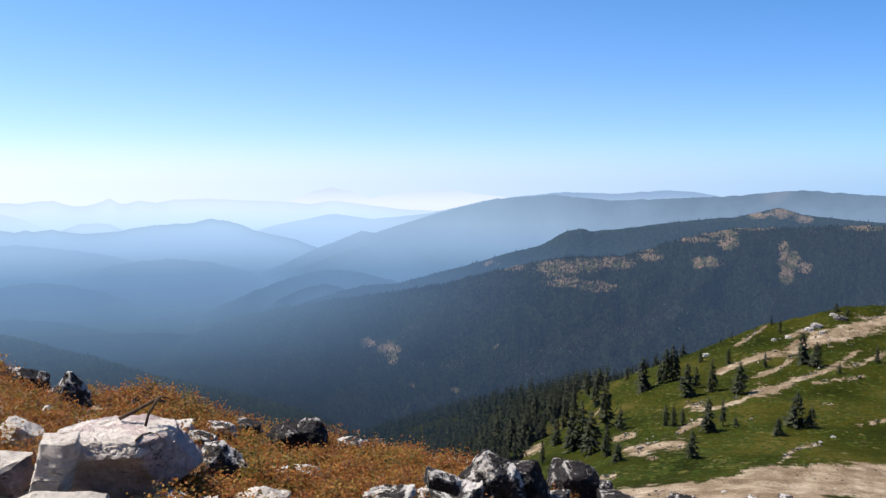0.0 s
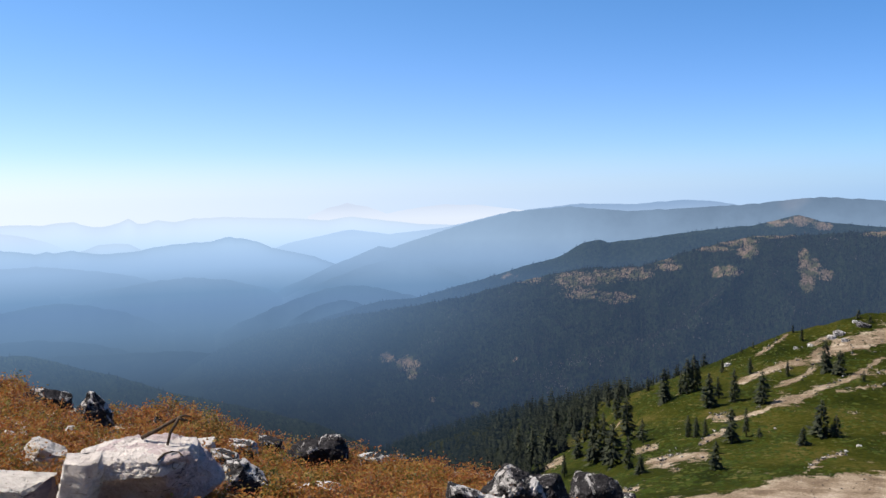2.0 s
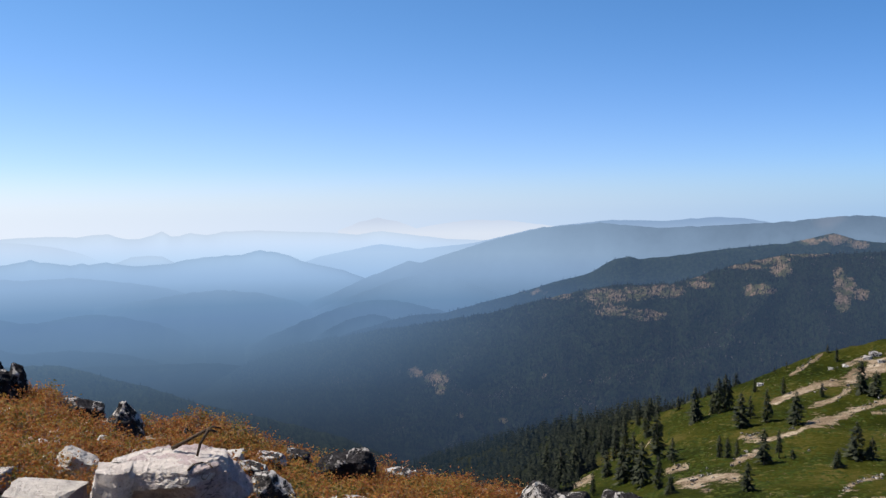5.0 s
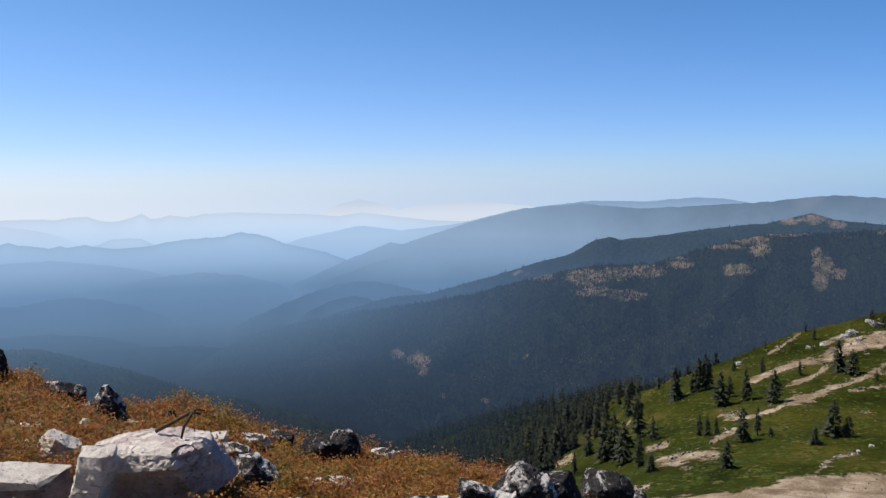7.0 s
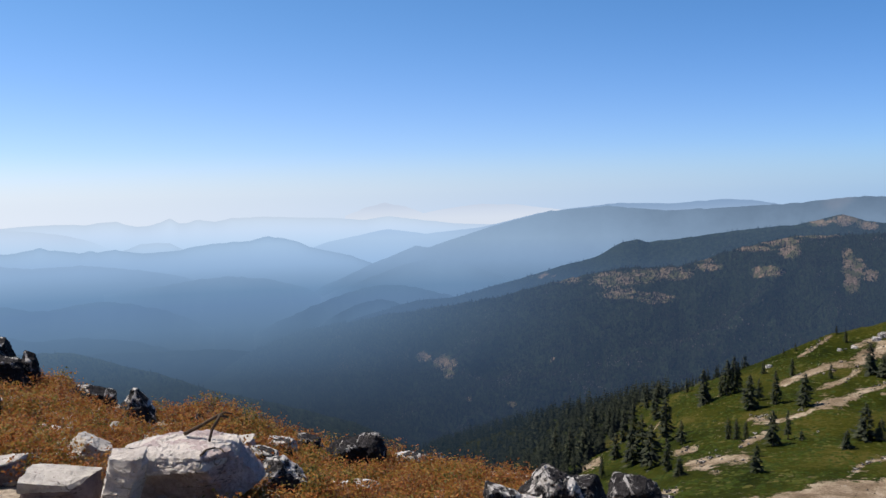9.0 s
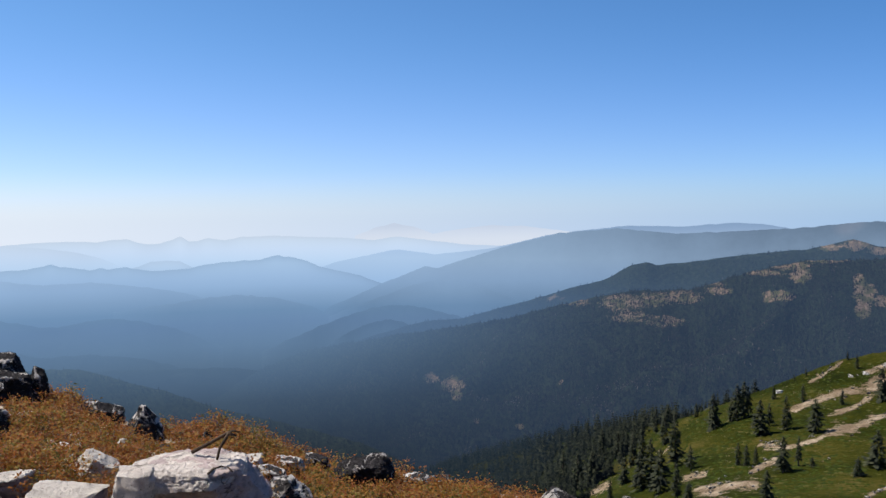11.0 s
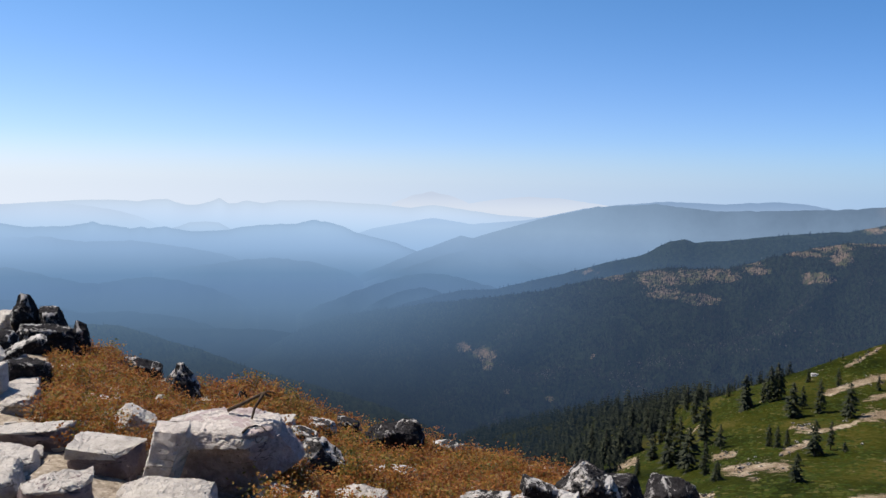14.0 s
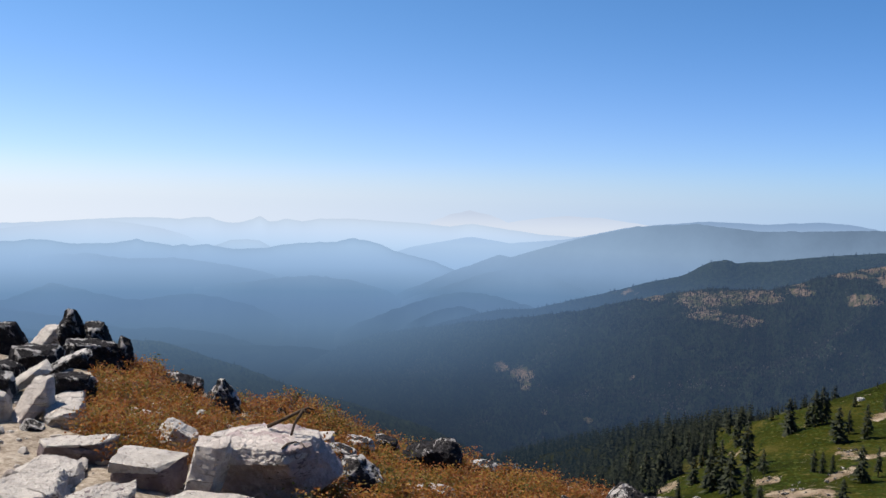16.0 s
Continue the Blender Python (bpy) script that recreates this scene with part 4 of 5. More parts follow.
rock((-35.10, -8.20), (-32.76, -10.66), P_, "ramp", "white sunlit slab behind the outcrop", 0.9, 35, level=5, far=8.8)
rock((-36.78, -7.89), (-34.62, -10.22), D_, "stump", "dark block of rock with a pale top", 0.8, 36, level=5, far=8.4)
rock((-35.90, -9.29), (-32.82, -11.06), D_, "slab", "dark slab with a sunlit top", 0.6, 37, level=5, far=7.7)
rock((-34.10, -10.15), (-31.20, -10.75), G_, "slab", "tilted grey slab with a pale edge", 0.6, 38, level=5, lean=-27, far=7.3, propped=True)
rock((-33.76, -10.94), (-30.96, -12.86), D_, "block", "low dark rock beside the shrubs", 0.6, 39, rough=0.12)
rock((-36.44, -10.95), (-33.49, -11.70), P_, "slab", "tilted pale-backed slab on the outcrop", 0.6, 40, level=5, lean=-32, far=6.9, propped=True)
rock((-37.09, -10.07), (-35.00, -11.85), D_, "block", "dark rock wedged under tilted slabs", 0.6, 49, far=7.3)
rock((-35.83, -11.22), (-33.45, -13.98), ROCK_BIG, "leaner", "big leaning slab, one side sunlit", 0.7, 43, level=5, rough=0.07)

rock((-37.97, -10.33), (-35.61, -12.26), G_, "shard", "grey broken rock on the outcrop", 0.7, 44, lean=-14)
rock((-37.97, -11.62), (-35.74, -13.56), P_, "block", "pale broken rock on the outcrop", 0.7, 45)
rock((-34.20, -12.70), (-31.71, -14.55), P_, "slab", "white rounded slab by the shrubs", 1.7, 46, level=5)
rock((-33.64, -12.28), (-31.71, -13.48), P_, "slab", "small white slab by the shrubs", 1.7, 47)
rock((-35.43, -13.58), (-34.02, -14.55), G_, "shard", "small grey stone on bare soil", 0.7, 48)
# along the knoll's edge
rock((-24.55, -11.75), (-22.35, -13.35), G_, "pyramid", "small banded pointed rock on the knoll's edge", 0.9, 51, level=5, far=7.4, rough=0.13)
rock((-27.30, -11.35), (-24.60, -12.60), D_, "shard", "dark low ledge on the knoll's edge", 0.5, 52, level=5, far=7.6)
rock((-12.59, -15.83), (-7.67, -18.0), D_, "streak", "black slanting rock with a pale streak", 0.5, 53, level=5, rough=0.12)
rock((-13.59, -15.47), (-11.80, -17.11), D_, "block", "small dark rock at the knoll's edge", 0.8, 54)
rock((-15.60, -15.53), (-13.47, -17.10), G_, "block", "pale and grey rock at the knoll's edge", 0.8, 55)
rock((-7.09, -16.96), (-5.21, -18.10), G_, "slab", "flat grey rock at the knoll's edge", 0.7, 56)
rock((-5.76, -17.16), (-3.79, -18.07), D_, "slab", "dark flat rock at the knoll's edge", 0.7, 57)
rock((-20.20, -13.50), (-19.10, -14.80), D_, "spire", "small dark stone in the shrubs", 0.8, 58, level=4)
rock((-8.79, -19.33), (-7.97, -20.03), P_, "round", "small white stone in the shrubs", 0.9, 59, level=3)
rock((-11.85, -18.65), (-10.23, -19.35), P_, "slab", "flat white stone in the shrubs", 0.8, 60, level=3)
rock((-9.86, -18.60), (-7.96, -19.68), G_, "block", "grey stone in the shrubs", 0.8, 61, level=3)
rock((-14.20, -19.85), (-10.00, -21.90), P_, "cracked", "pale slab half under shrubs", 0.5, 62, level=5, rough=0.12)
ROCKS.pop()
rock((-16.69, -20.10), (-14.60, -21.60), P_, "slab", "pale stone half under shrubs", 0.6, 63, level=5, rough=0.12)
ROCKS.pop()
# the dark heap
rock((-5.26, -19.84), (-3.86, -20.50), P_, "slab", "small pale stone by the dark heap", 0.8, 64, level=4)
rock((-5.60, -20.25), (-1.70, -22.30), G_, "slab", "white and black blotched rock", 0.8, 65, level=5, rough=0.12)
rock((-2.10, -20.05), (2.90, -22.30), G_, "slab", "grey rock blotched with pale lichen", 0.6, 66, level=5, rough=0.12)
rock((-1.12, -19.25), (1.45, -20.40), G_, "heel", "angular grey stone lying on others", 0.6, 67, level=5, lean=15, far=4.95, propped=True, rough=0.07)
rock((1.10, -18.05), (5.70, -21.60), G_, "crest", "large dark rock with a white sunlit crest", 0.7, 68, level=5, rough=0.13)
rock((4.10, -18.65), (7.40, -21.60), D_, "stump", "black lichen rock in the heap", 0.8, 69, level=5, rough=0.10)
rock((7.05, -18.20), (10.60, -20.96), D_, "round", "black rounded rock in the heap", 0.8, 70, level=5, rough=0.10)
rock((10.16, -19.33), (11.42, -20.42), D_, "round", "small round black rock", 0.9, 71, level=4)
rock((7.10, -20.15), (8.70, -21.60), G_, "slab", "grey rubble stone in the heap", 0.7, 72)
rock((10.33, -20.11), (13.44, -21.89), D_, "block", "low black rock below the heap", 0.7, 73)
rock((14.56, -19.76), (17.46, -21.84), D_, "round", "dark rounded rock at the slope's top", 0.8, 74)
# out on the shoulder
for k, (az, el, w) in enumerate([(23.13, -9.46, 1.6), (23.54, -9.23, 2.2), (23.86, -9.55, 1.2), (24.87, -8.73, 2.6), (24.42, -8.42, 1.2), (21.95, -9.96, 1.2), (21.14, -10.15, 1), (24.71, -15.63, 1), (24.00, -16.01, 0.8), (19.95, -14.99, 0.5), (17.11, -11.38, 1.4)]):
    half = 0.5 * w * 0.026
    rock((az - half * 12, el + half * 13), (az + half * 12, el), D_ if k == 3 else G_, "shard" if k % 2 else "block", "dark rock on the green shoulder" if k == 3 else "grey rock on the green shoulder", 0.8, 80 + k, 3, rough=0.14)
for k, (az, el, w) in enumerate([(20.16, -19.94, 0.55), (21.15, -19.89, 0.4), (22.12, -19.58, 0.6), (22.35, -19.81, 0.35), (18.47, -19.60, 0.3), (23.87, -19.80, 0.3), (20.05, -19.66, 0.3)]):
    rock((az - w * 0.75, el + w * 0.7), (az + w * 0.75, el), D_, "round", "dark stone on the bare scree", 0.8, 100 + k, 3)


def rubble(name, label, lo, hi, near, out, count, size, mat, seed):
    """Loose broken stones heaped over a stretch of the knoll, too many to count."""
    rnd = random.Random(seed)
    v, fs = DIRS[3]
    V, F, n = [], [], 0
    for k in range(count):
        az, r = rnd.uniform(lo, hi), rnd.uniform(near, out)
        s = size * rnd.uniform(0.4, 1.0)
        N = np.array([Vector((rnd.gauss(0, 1), rnd.gauss(0, 1), rnd.gauss(0, 1))).normalized() for _ in range(12)])
        D = np.array([rnd.uniform(0.55, 0.95) for _ in range(12)])
        rad = np.minimum(np.sum((np.maximum(v @ N.T, 1e-3) / D) ** 40, axis=1) ** (-1 / 40), 1.3)
        P = v * rad[:, None] * np.array([s, s * rnd.uniform(0.7, 1.2), s * rnd.uniform(0.5, 0.9)])
        w = rnd.uniform(0, 6.28)
        P = P @ np.array([[math.cos(w), math.sin(w), 0], [-math.sin(w), math.cos(w), 0], [0, 0, 1]])
        V.append(P + np.array([r * math.sin(radians(az)), r * math.cos(radians(az)), float(ground_z(az, r)) + 0.25 * s]))
        F.append(np.array(fs) + n)
        n += len(v)
    me = quick_mesh(name, np.concatenate(V), np.concatenate(F), mat)
    me.polygons.foreach_set("use_smooth", [True] * len(me.polygons))
    me.set_sharp_from_angle(angle=radians(24))
    tagged(new(name, me), label, "stones", kind="stuff")


rubble("rubble", "broken grey stones at the foot of the dark heap", 0.0, 14.0, 5.2, 6.0, 60, 0.05, ROCK_GREY, 5)
rubble("rubble", "broken pale stones among the slabs", -38.0, -24.0, 4.4, 7.6, 70, 0.05, ROCK_PALE, 6)
rubble("rubble", "pale stones half hidden in the shrubs", -31.0, -21.0, 5.4, 7.4, 46, 0.10, ROCK_PALE, 8)
rubble("rubble", "broken stones along the knoll's edge", -14.0, 4.0, 6.2, 7.2, 50, 0.06, ROCK_GREY, 7)


def limb(points, r0, r1, mat, name, parent=None, label="", sides=7):
    """A tapering round limb through the points."""
    P = [Vector(p) for p in points]
    verts, faces = [], []
    for i, p in enumerate(P):
        d = (P[min(i + 1, len(P) - 1)] - P[max(i - 1, 0)]).normalized()
        s1 = d.orthogonal().normalized()
        s2 = d.cross(s1)
        rad = r0 + (r1 - r0) * i / (len(P) - 1)
        for k in range(sides):
            w = 2 * math.pi * k / sides
            verts.append(p + (s1 * math.cos(w) + s2 * math.sin(w)) * rad)
    for i in range(len(P) - 1):
        for k in range(sides):
            k2 = (k + 1) % sides
            faces.append((i * sides + k, i * sides + k2, (i + 1) * sides + k2, (i + 1) * sides + k))
    faces.append(tuple(range(sides))[::-1])
    faces.append(tuple((len(P) - 1) * sides + k for k in range(sides)))
    return mesh_of(name, verts, faces, mat, True)


def twig():
    """A bent dead branch propped on the boulder."""
    def on_top(v, e, lift=0.0):
        return (EYE - BOULDER_TOP - lift) / math.tan(radians(-e))

    r = on_top(*(-19.12, -15.44), -0.03)
    at = [spot(v, e, r + 0.12 - 0.02 * k) for k, (v, e) in enumerate([(-20.65, -14.87), (-19.56, -14.42), (-18.70, -14.01), (-18.35, -13.86)])]
    root = new("dead_branch")
    root.location = at[0]
    tagged(root, "bent brown dead branch propped on the boulder", "branch")
    o = at[0]
    part("stem", limb([p - o for p in at], 0.0115, 0.009, DEAD_WOOD, "stem"), root)
    k = at[-1]
    fork = [k] + [spot(v, e, r + 0.04 - 0.015 * j) for j, (v, e) in enumerate([(-18.61, -14.30), (-18.91, -14.73), (-19.12, -15.47)])]
    part("side_branch", limb([p - o for p in fork], 0.010, 0.007, DEAD_WOOD, "side_branch"), root)
    tip = [k] + [spot(v, e, r + 0.05) for v, e in [(-18.06, -13.75), (-17.57, -13.89)]]
    part("tip", limb([p - o for p in tip], 0.009, 0.004, DEAD_WOOD, "tip"), root)
    knot = [k] + [spot(v, e, r + 0.05) for v, e in [(-18.14, -13.99), (-17.86, -14.08)]]
    part("knot", limb([p - o for p in knot], 0.011, 0.005, DEAD_WOOD, "knot"), root)


twig()


def fallen_twig():
    """A thin bowed twig lying on the boulder's sunlit top."""
    at = [spot(v, e, (EYE - BOULDER_TOP + 0.045) / math.tan(radians(-e))) for v, e in [(-19.69, -16.26), (-19.34, -15.96), (-18.85, -15.87), (-18.43, -15.96), (-18.19, -16.23)]]
    root = new("fallen_twig", limb([q - at[0] for q in at], 0.007, 0.004, DEAD_WOOD, "fallen_twig"))
    root.location = at[0]
    tagged(root, "thin bowed brown twig lying on the boulder", "twig")


fallen_twig()


# ---- conifers ----
def cone_forest(name, label, spots, mat, sides=6):
    """Many far conifers in one sheet of small jagged crowns. spots: x, y, z, height, radius."""
    S = np.asarray(spots)
    n = len(S)
    ang = np.linspace(0, 2 * np.pi, sides, endpoint=False)
    rng = np.random.RandomState(5)
    verts = np.zeros((n, 2 * sides + 2, 3))
    turn = rng.uniform(0, 6.28, n)
    for k in range(sides):
        for lay, (base, wide) in enumerate(((0.08, 1.0), (0.42, 0.62))):
            j = rng.uniform(0.7, 1.25, n)
            verts[:, lay * sides + k, 0] = S[:, 0] + np.cos(ang[k] + turn) * S[:, 4] * wide * j
            verts[:, lay * sides + k, 1] = S[:, 1] + np.sin(ang[k] + turn) * S[:, 4] * wide * j
            verts[:, lay * sides + k, 2] = S[:, 2] + S[:, 3] * (base + rng.uniform(-0.05, 0.05, n))
    verts[:, 2 * sides] = S[:, :3] + np.stack([0 * S[:, 3], 0 * S[:, 3], 0.68 * S[:, 3]], 1)
    verts[:, 2 * sides + 1] = S[:, :3] + np.stack([0 * S[:, 3], 0 * S[:, 3], S[:, 3]], 1)
    tri = []
    for k in range(sides):
        k2 = (k + 1) % sides
        tri.append((k, k2, 2 * sides))
        tri.append((sides + k, sides + k2, 2 * sides + 1))
    tris = (np.arange(n)[:, None, None] * (2 * sides + 2) + np.array(tri)[None]).reshape(-1, 3)
    me = quick_mesh(name, verts.reshape(-1, 3), tris, mat)
    return tagged(new(name, me), label, "forest", kind="stuff")


def scatter_on(pts, bare, count, lo_az, hi_az, height, seed, max_bare=0.42):
    """Tree places on a ridge's face: x, y, z, height, radius."""
    rng = np.random.RandomState(seed)
    out = []
    na, nr = bare.shape
    i = rng.uniform(0, na - 1.001, count * 3)
    k = rng.uniform(0, nr - 1.001, count * 3)
    i0, k0 = i.astype(int), k.astype(int)
    fi, fk = (i - i0)[:, None], (k - k0)[:, None]
    P = pts[i0, k0] * (1 - fi) * (1 - fk) + pts[i0 + 1, k0] * fi * (1 - fk) + pts[i0, k0 + 1] * (1 - fi) * fk + pts[i0 + 1, k0 + 1] * fi * fk
    B = bare[i0, k0]
    az = np.degrees(np.arctan2(P[:, 0], P[:, 1]))
    keep = (az > lo_az) & (az < hi_az) & (B + rng.uniform(-0.6, 0.3, len(B)) < max_bare)
    P = P[keep][:count]
    h = height * rng.uniform(0.55, 1.25, len(P))
    return np.column_stack([P, h, h * rng.uniform(0.15, 0.24, len(P))])


cone_forest("mountain_forest", "dense dark conifer forest on the mountain", scatter_on(main_pts, main_bare, 52000, -17, 31, 8.0, 1), far_needles("far_needles", *WOOD_HAZE, **WOOD_SIDE))
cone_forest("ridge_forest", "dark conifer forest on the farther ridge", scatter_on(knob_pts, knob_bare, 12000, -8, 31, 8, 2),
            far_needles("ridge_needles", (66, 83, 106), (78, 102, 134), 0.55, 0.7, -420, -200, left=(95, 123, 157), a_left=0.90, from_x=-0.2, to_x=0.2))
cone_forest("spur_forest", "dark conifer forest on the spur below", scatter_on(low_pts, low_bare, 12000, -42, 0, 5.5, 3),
            far_needles("spur_needles", *LOW_WOOD_HAZE, **LOW_SIDE))


def crown_mesh(name, height, width, seed, whorls=60, bare=0.05, droop=0.3, thick=1.0):
    """A conifer crown: many short drooping sprays around the stem in uneven whorls, with gaps."""
    rnd = random.Random(seed)
    V, F = [], []
    for w in range(whorls):
        u = w / (whorls - 1)
        zz = height * (bare + (0.97 - bare) * u ** 0.95)
        bulge = 0.72 + 0.28 * math.sin(seed * 1.7 + w * 0.9) * math.sin(seed + w * 0.37)
        reach = 1.28 * width * (1 - u) ** 0.58 * bulge * rnd.uniform(0.72, 1.15) + 0.018 * height
        for k in range(rnd.randint(5, 9)):
            ang = rnd.uniform(0, 2 * math.pi)
            if math.sin(ang * 2 + seed + w * 0.5) > 0.7:
                continue
            ln = reach * rnd.uniform(0.5, 1.15)
            d = Vector((math.cos(ang), math.sin(ang), 0))
            side = Vector((-d.y, d.x, 0))
            lift = zz + rnd.uniform(-0.012, 0.012) * height
            rise = ln * rnd.uniform(-droop * 1.7, 0.12)
            wide = thick * (ln * rnd.uniform(0.10, 0.20) + 0.006 * height)
            sag = Vector((0, 0, -0.5 * wide))
            up = Vector((0, 0, lift))
            n = len(V)
            V += [d * ln * 0.15 + up, d * ln * 0.6 + side * wide + up + Vector((0, 0, rise * 0.5)) + sag, d * ln * 0.6 + up + Vector((0, 0, rise * 0.35 + 0.1 * wide)),
                  d * ln * 0.6 - side * wide + up + Vector((0, 0, rise * 0.5)) + sag, d * ln + up + Vector((0, 0, rise))]
            F += [(n, n + 1, n + 2), (n, n + 2, n + 3), (n + 2, n + 1, n + 4), (n + 2, n + 4, n + 3)]
    n = len(V)
    V += [Vector((0, 0, height)), Vector((0.015, 0, 0.9)) * height, Vector((-0.009, 0.013, 0.9)) * height, Vector((-0.009, -0.013, 0.9)) * height]
    F += [(n, n + 1, n + 2), (n, n + 2, n + 3), (n, n + 3, n + 1)]
    return quick_mesh(name, np.array(V), np.array(F), NEEDLES)


def conifer(height, width, seed, label, **more):
    root = new("conifer")
    part("trunk", limb([(0, 0, -0.3), (0.01 * height, 0, 0.3 * height), (0, 0.01 * height, 0.65 * height), (0, 0, 0.96 * height)], 0.022 * height, 0.004 * height, BARK, "trunk"), root)
    part("crown", crown_mesh("crown", height, width, seed, **more), root)
    return tagged(root, label, "tree", "conifers on the shoulder")


KINDS = [
    conifer(1, 0.22, 1, "dark green narrow conifer on the meadow"),
    conifer(1, 0.29, 2, "dark green conifer with uneven drooping boughs", droop=0.4),
    conifer(1, 0.17, 3, "slim dark conifer with a bare foot", bare=0.16),
    conifer(1, 0.36, 4, "broad bushy dark conifer", whorls=52, bare=0.02),
    conifer(1, 0.26, 5, "ragged conifer with gaps in its crown", whorls=42, bare=0.1),
]
# azimuth, elevation of the foot, height in degrees times 27, kind
TREES = [(13.21, -13.73, 60, 1), (14.27, -13.25, 40, 0), (14.63, -13.16, 62, 0), (15.05, -12.99, 64, 0), (15.30, -12.90, 52, 2), (15.99, -13.99, 62, 1), (16.54, -13.39, 40, 4), (17.52, -13.53, 58, 0), (19.20, -13.58, 58, 1), (16.78, -11.76, 24, 0), (18.47, -11.79, 30, 0), (20.66, -11.81, 26, 0), (22.81, -11.33, 52, 1), (23.62, -11.53, 42, 3), (12.15, -13.11, 26, 0), (10.85, -16.33, 100, 2), (11.80, -16.32, 44, 4), (17.34, -15.97, 60, 1), (18.23, -15.52, 48, 2), (14.69, -15.86, 40, 0), (15.19, -15.86, 38, 0), (15.75, -15.68, 30, 0), (16.40, -17.73, 52, 1), (19.02, -15.58, 18, 3), (21.58, -15.88, 34, 3), (22.61, -15.27, 64, 3), (23.45, -15.18, 38, 3), (24.92, -11.82, 20, 0), (26.92, -11.03, 32, 2), (11.69, -18.28, 38, 3), (10.95, -18.01, 58, 0), (6.70, -18.62, 44, 2), (7.63, -17.47, 50, 1), (8.65, -17.78, 70, 1), (9.31, -17.40, 84, 0), (9.91, -17.86, 80, 1), (10.24, -14.95, 60, 0), (9.64, -14.19, 44, 0), (8.77, -15.83, 56, 0), (20.94, -9.12, 14, 0), (21.45, -9.58, 22, 0), (18.63, -10.17, 12, 0), (17.95, -10.49, 10, 0), (24.60, -8.14, 16, 3), (25.23, -8.37, 14, 3), (8.18, -16.38, 60, 0), (7.24, -15.89, 50, 0), (6.22, -15.81, 50, 0), (10.37, -13.80, 40, 1), (5.56, -17.54, 60, 1), (4.61, -17.91, 66, 0), (3.66, -17.58, 60, 0)]
for az, el, tall, kind in TREES:
    r = meet(az, el) or float(SHOULDER_R(az)) + 6
    zz = float(ground_z(az, r))
    h = 1.02 * tall / 1535 * r
    m = pose(r * math.sin(radians(az)), r * math.cos(radians(az)), zz, 0, 0, az * 37 % 360) @ Matrix.Scale(h, 4)
    copy_thing(KINDS[int(kind)], m)
for ob in KINDS:
    for o in (*ob.children_recursive, ob):
        bpy.data.objects.remove(o)


def shoulder_forest():
    """The close stand of conifers that runs down off the shoulder."""
    rnd = random.Random(11)
    kinds = []
    for k in range(6):
        me = crown_mesh("grove", 1, (0.2, 0.24, 0.17, 0.22, 0.19, 0.26)[k], 60 + k, whorls=18 if k < 3 else 9, thick=1.8 if k < 3 else 2.9)
        co = np.zeros(len(me.vertices) * 3, np.float32)
        me.vertices.foreach_get("co", co)
        ix = np.zeros(len(me.loops), np.int32)
        me.loops.foreach_get("vertex_index", ix)
        kinds.append((co.reshape(-1, 3), ix.reshape(-1, 3)))
        bpy.data.meshes.remove(me)
    V, F, n = [], [], 0
    spots = 0
    while spots < 3500:
        az = rnd.uniform(-11, 15.8)
        rs = float(SHOULDER_R(az))
        out = max(0.0, 9.0 - az)
        r = rnd.uniform(max(95.0, rs - 80 - 12 * out), rs + (90 if az < 9 else 150))
        if r < rs and az > 9.6 - (rs - r) * 0.055:
            continue
        if r > rs + 40 and az > 13:
            continue
        h = rnd.uniform(2.6, 5.2) * (0.85 if r < 150 else 1.0 if r < 210 else 1.15)
        if az > 11:
            h *= 0.6
        co, ix = kinds[rnd.randrange(3) + (3 if r > 190 else 0)]
        w = rnd.uniform(0, 6.28)
        rot = np.array([[math.cos(w), -math.sin(w), 0], [math.sin(w), math.cos(w), 0], [0, 0, 1]])
        base = np.array([r * math.sin(radians(az)), r * math.cos(radians(az)), float(ground_z(az, r)) - 0.2])
        V.append(co @ rot.T * np.array([h, h, h * rnd.uniform(0.85, 1.2)]) + base)
        F.append(ix + n)
        n += len(co)
        spots += 1
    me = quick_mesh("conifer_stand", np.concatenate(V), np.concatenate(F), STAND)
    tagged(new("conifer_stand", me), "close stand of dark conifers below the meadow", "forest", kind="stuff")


shoulder_forest()


# ---- autumn shrubs on the knoll ----
EDGE = curve(sorted((p[1], p[0]) for p in [(-33.15, -15.61), (-31.22, -12.95), (-31.06, -10.41), (-30.73, -9.05)]))


def inside_shrubs(az, el):
    if az < -18.5:
        return az > EDGE(el) and el > LOW(az)
    return True


LOW = curve([(-34.40, -15.49), (-29.91, -15.89), (-25.48, -16.52), (-24.43, -16.24), (-21.94, -16.00), (-17.18, -16.13)])


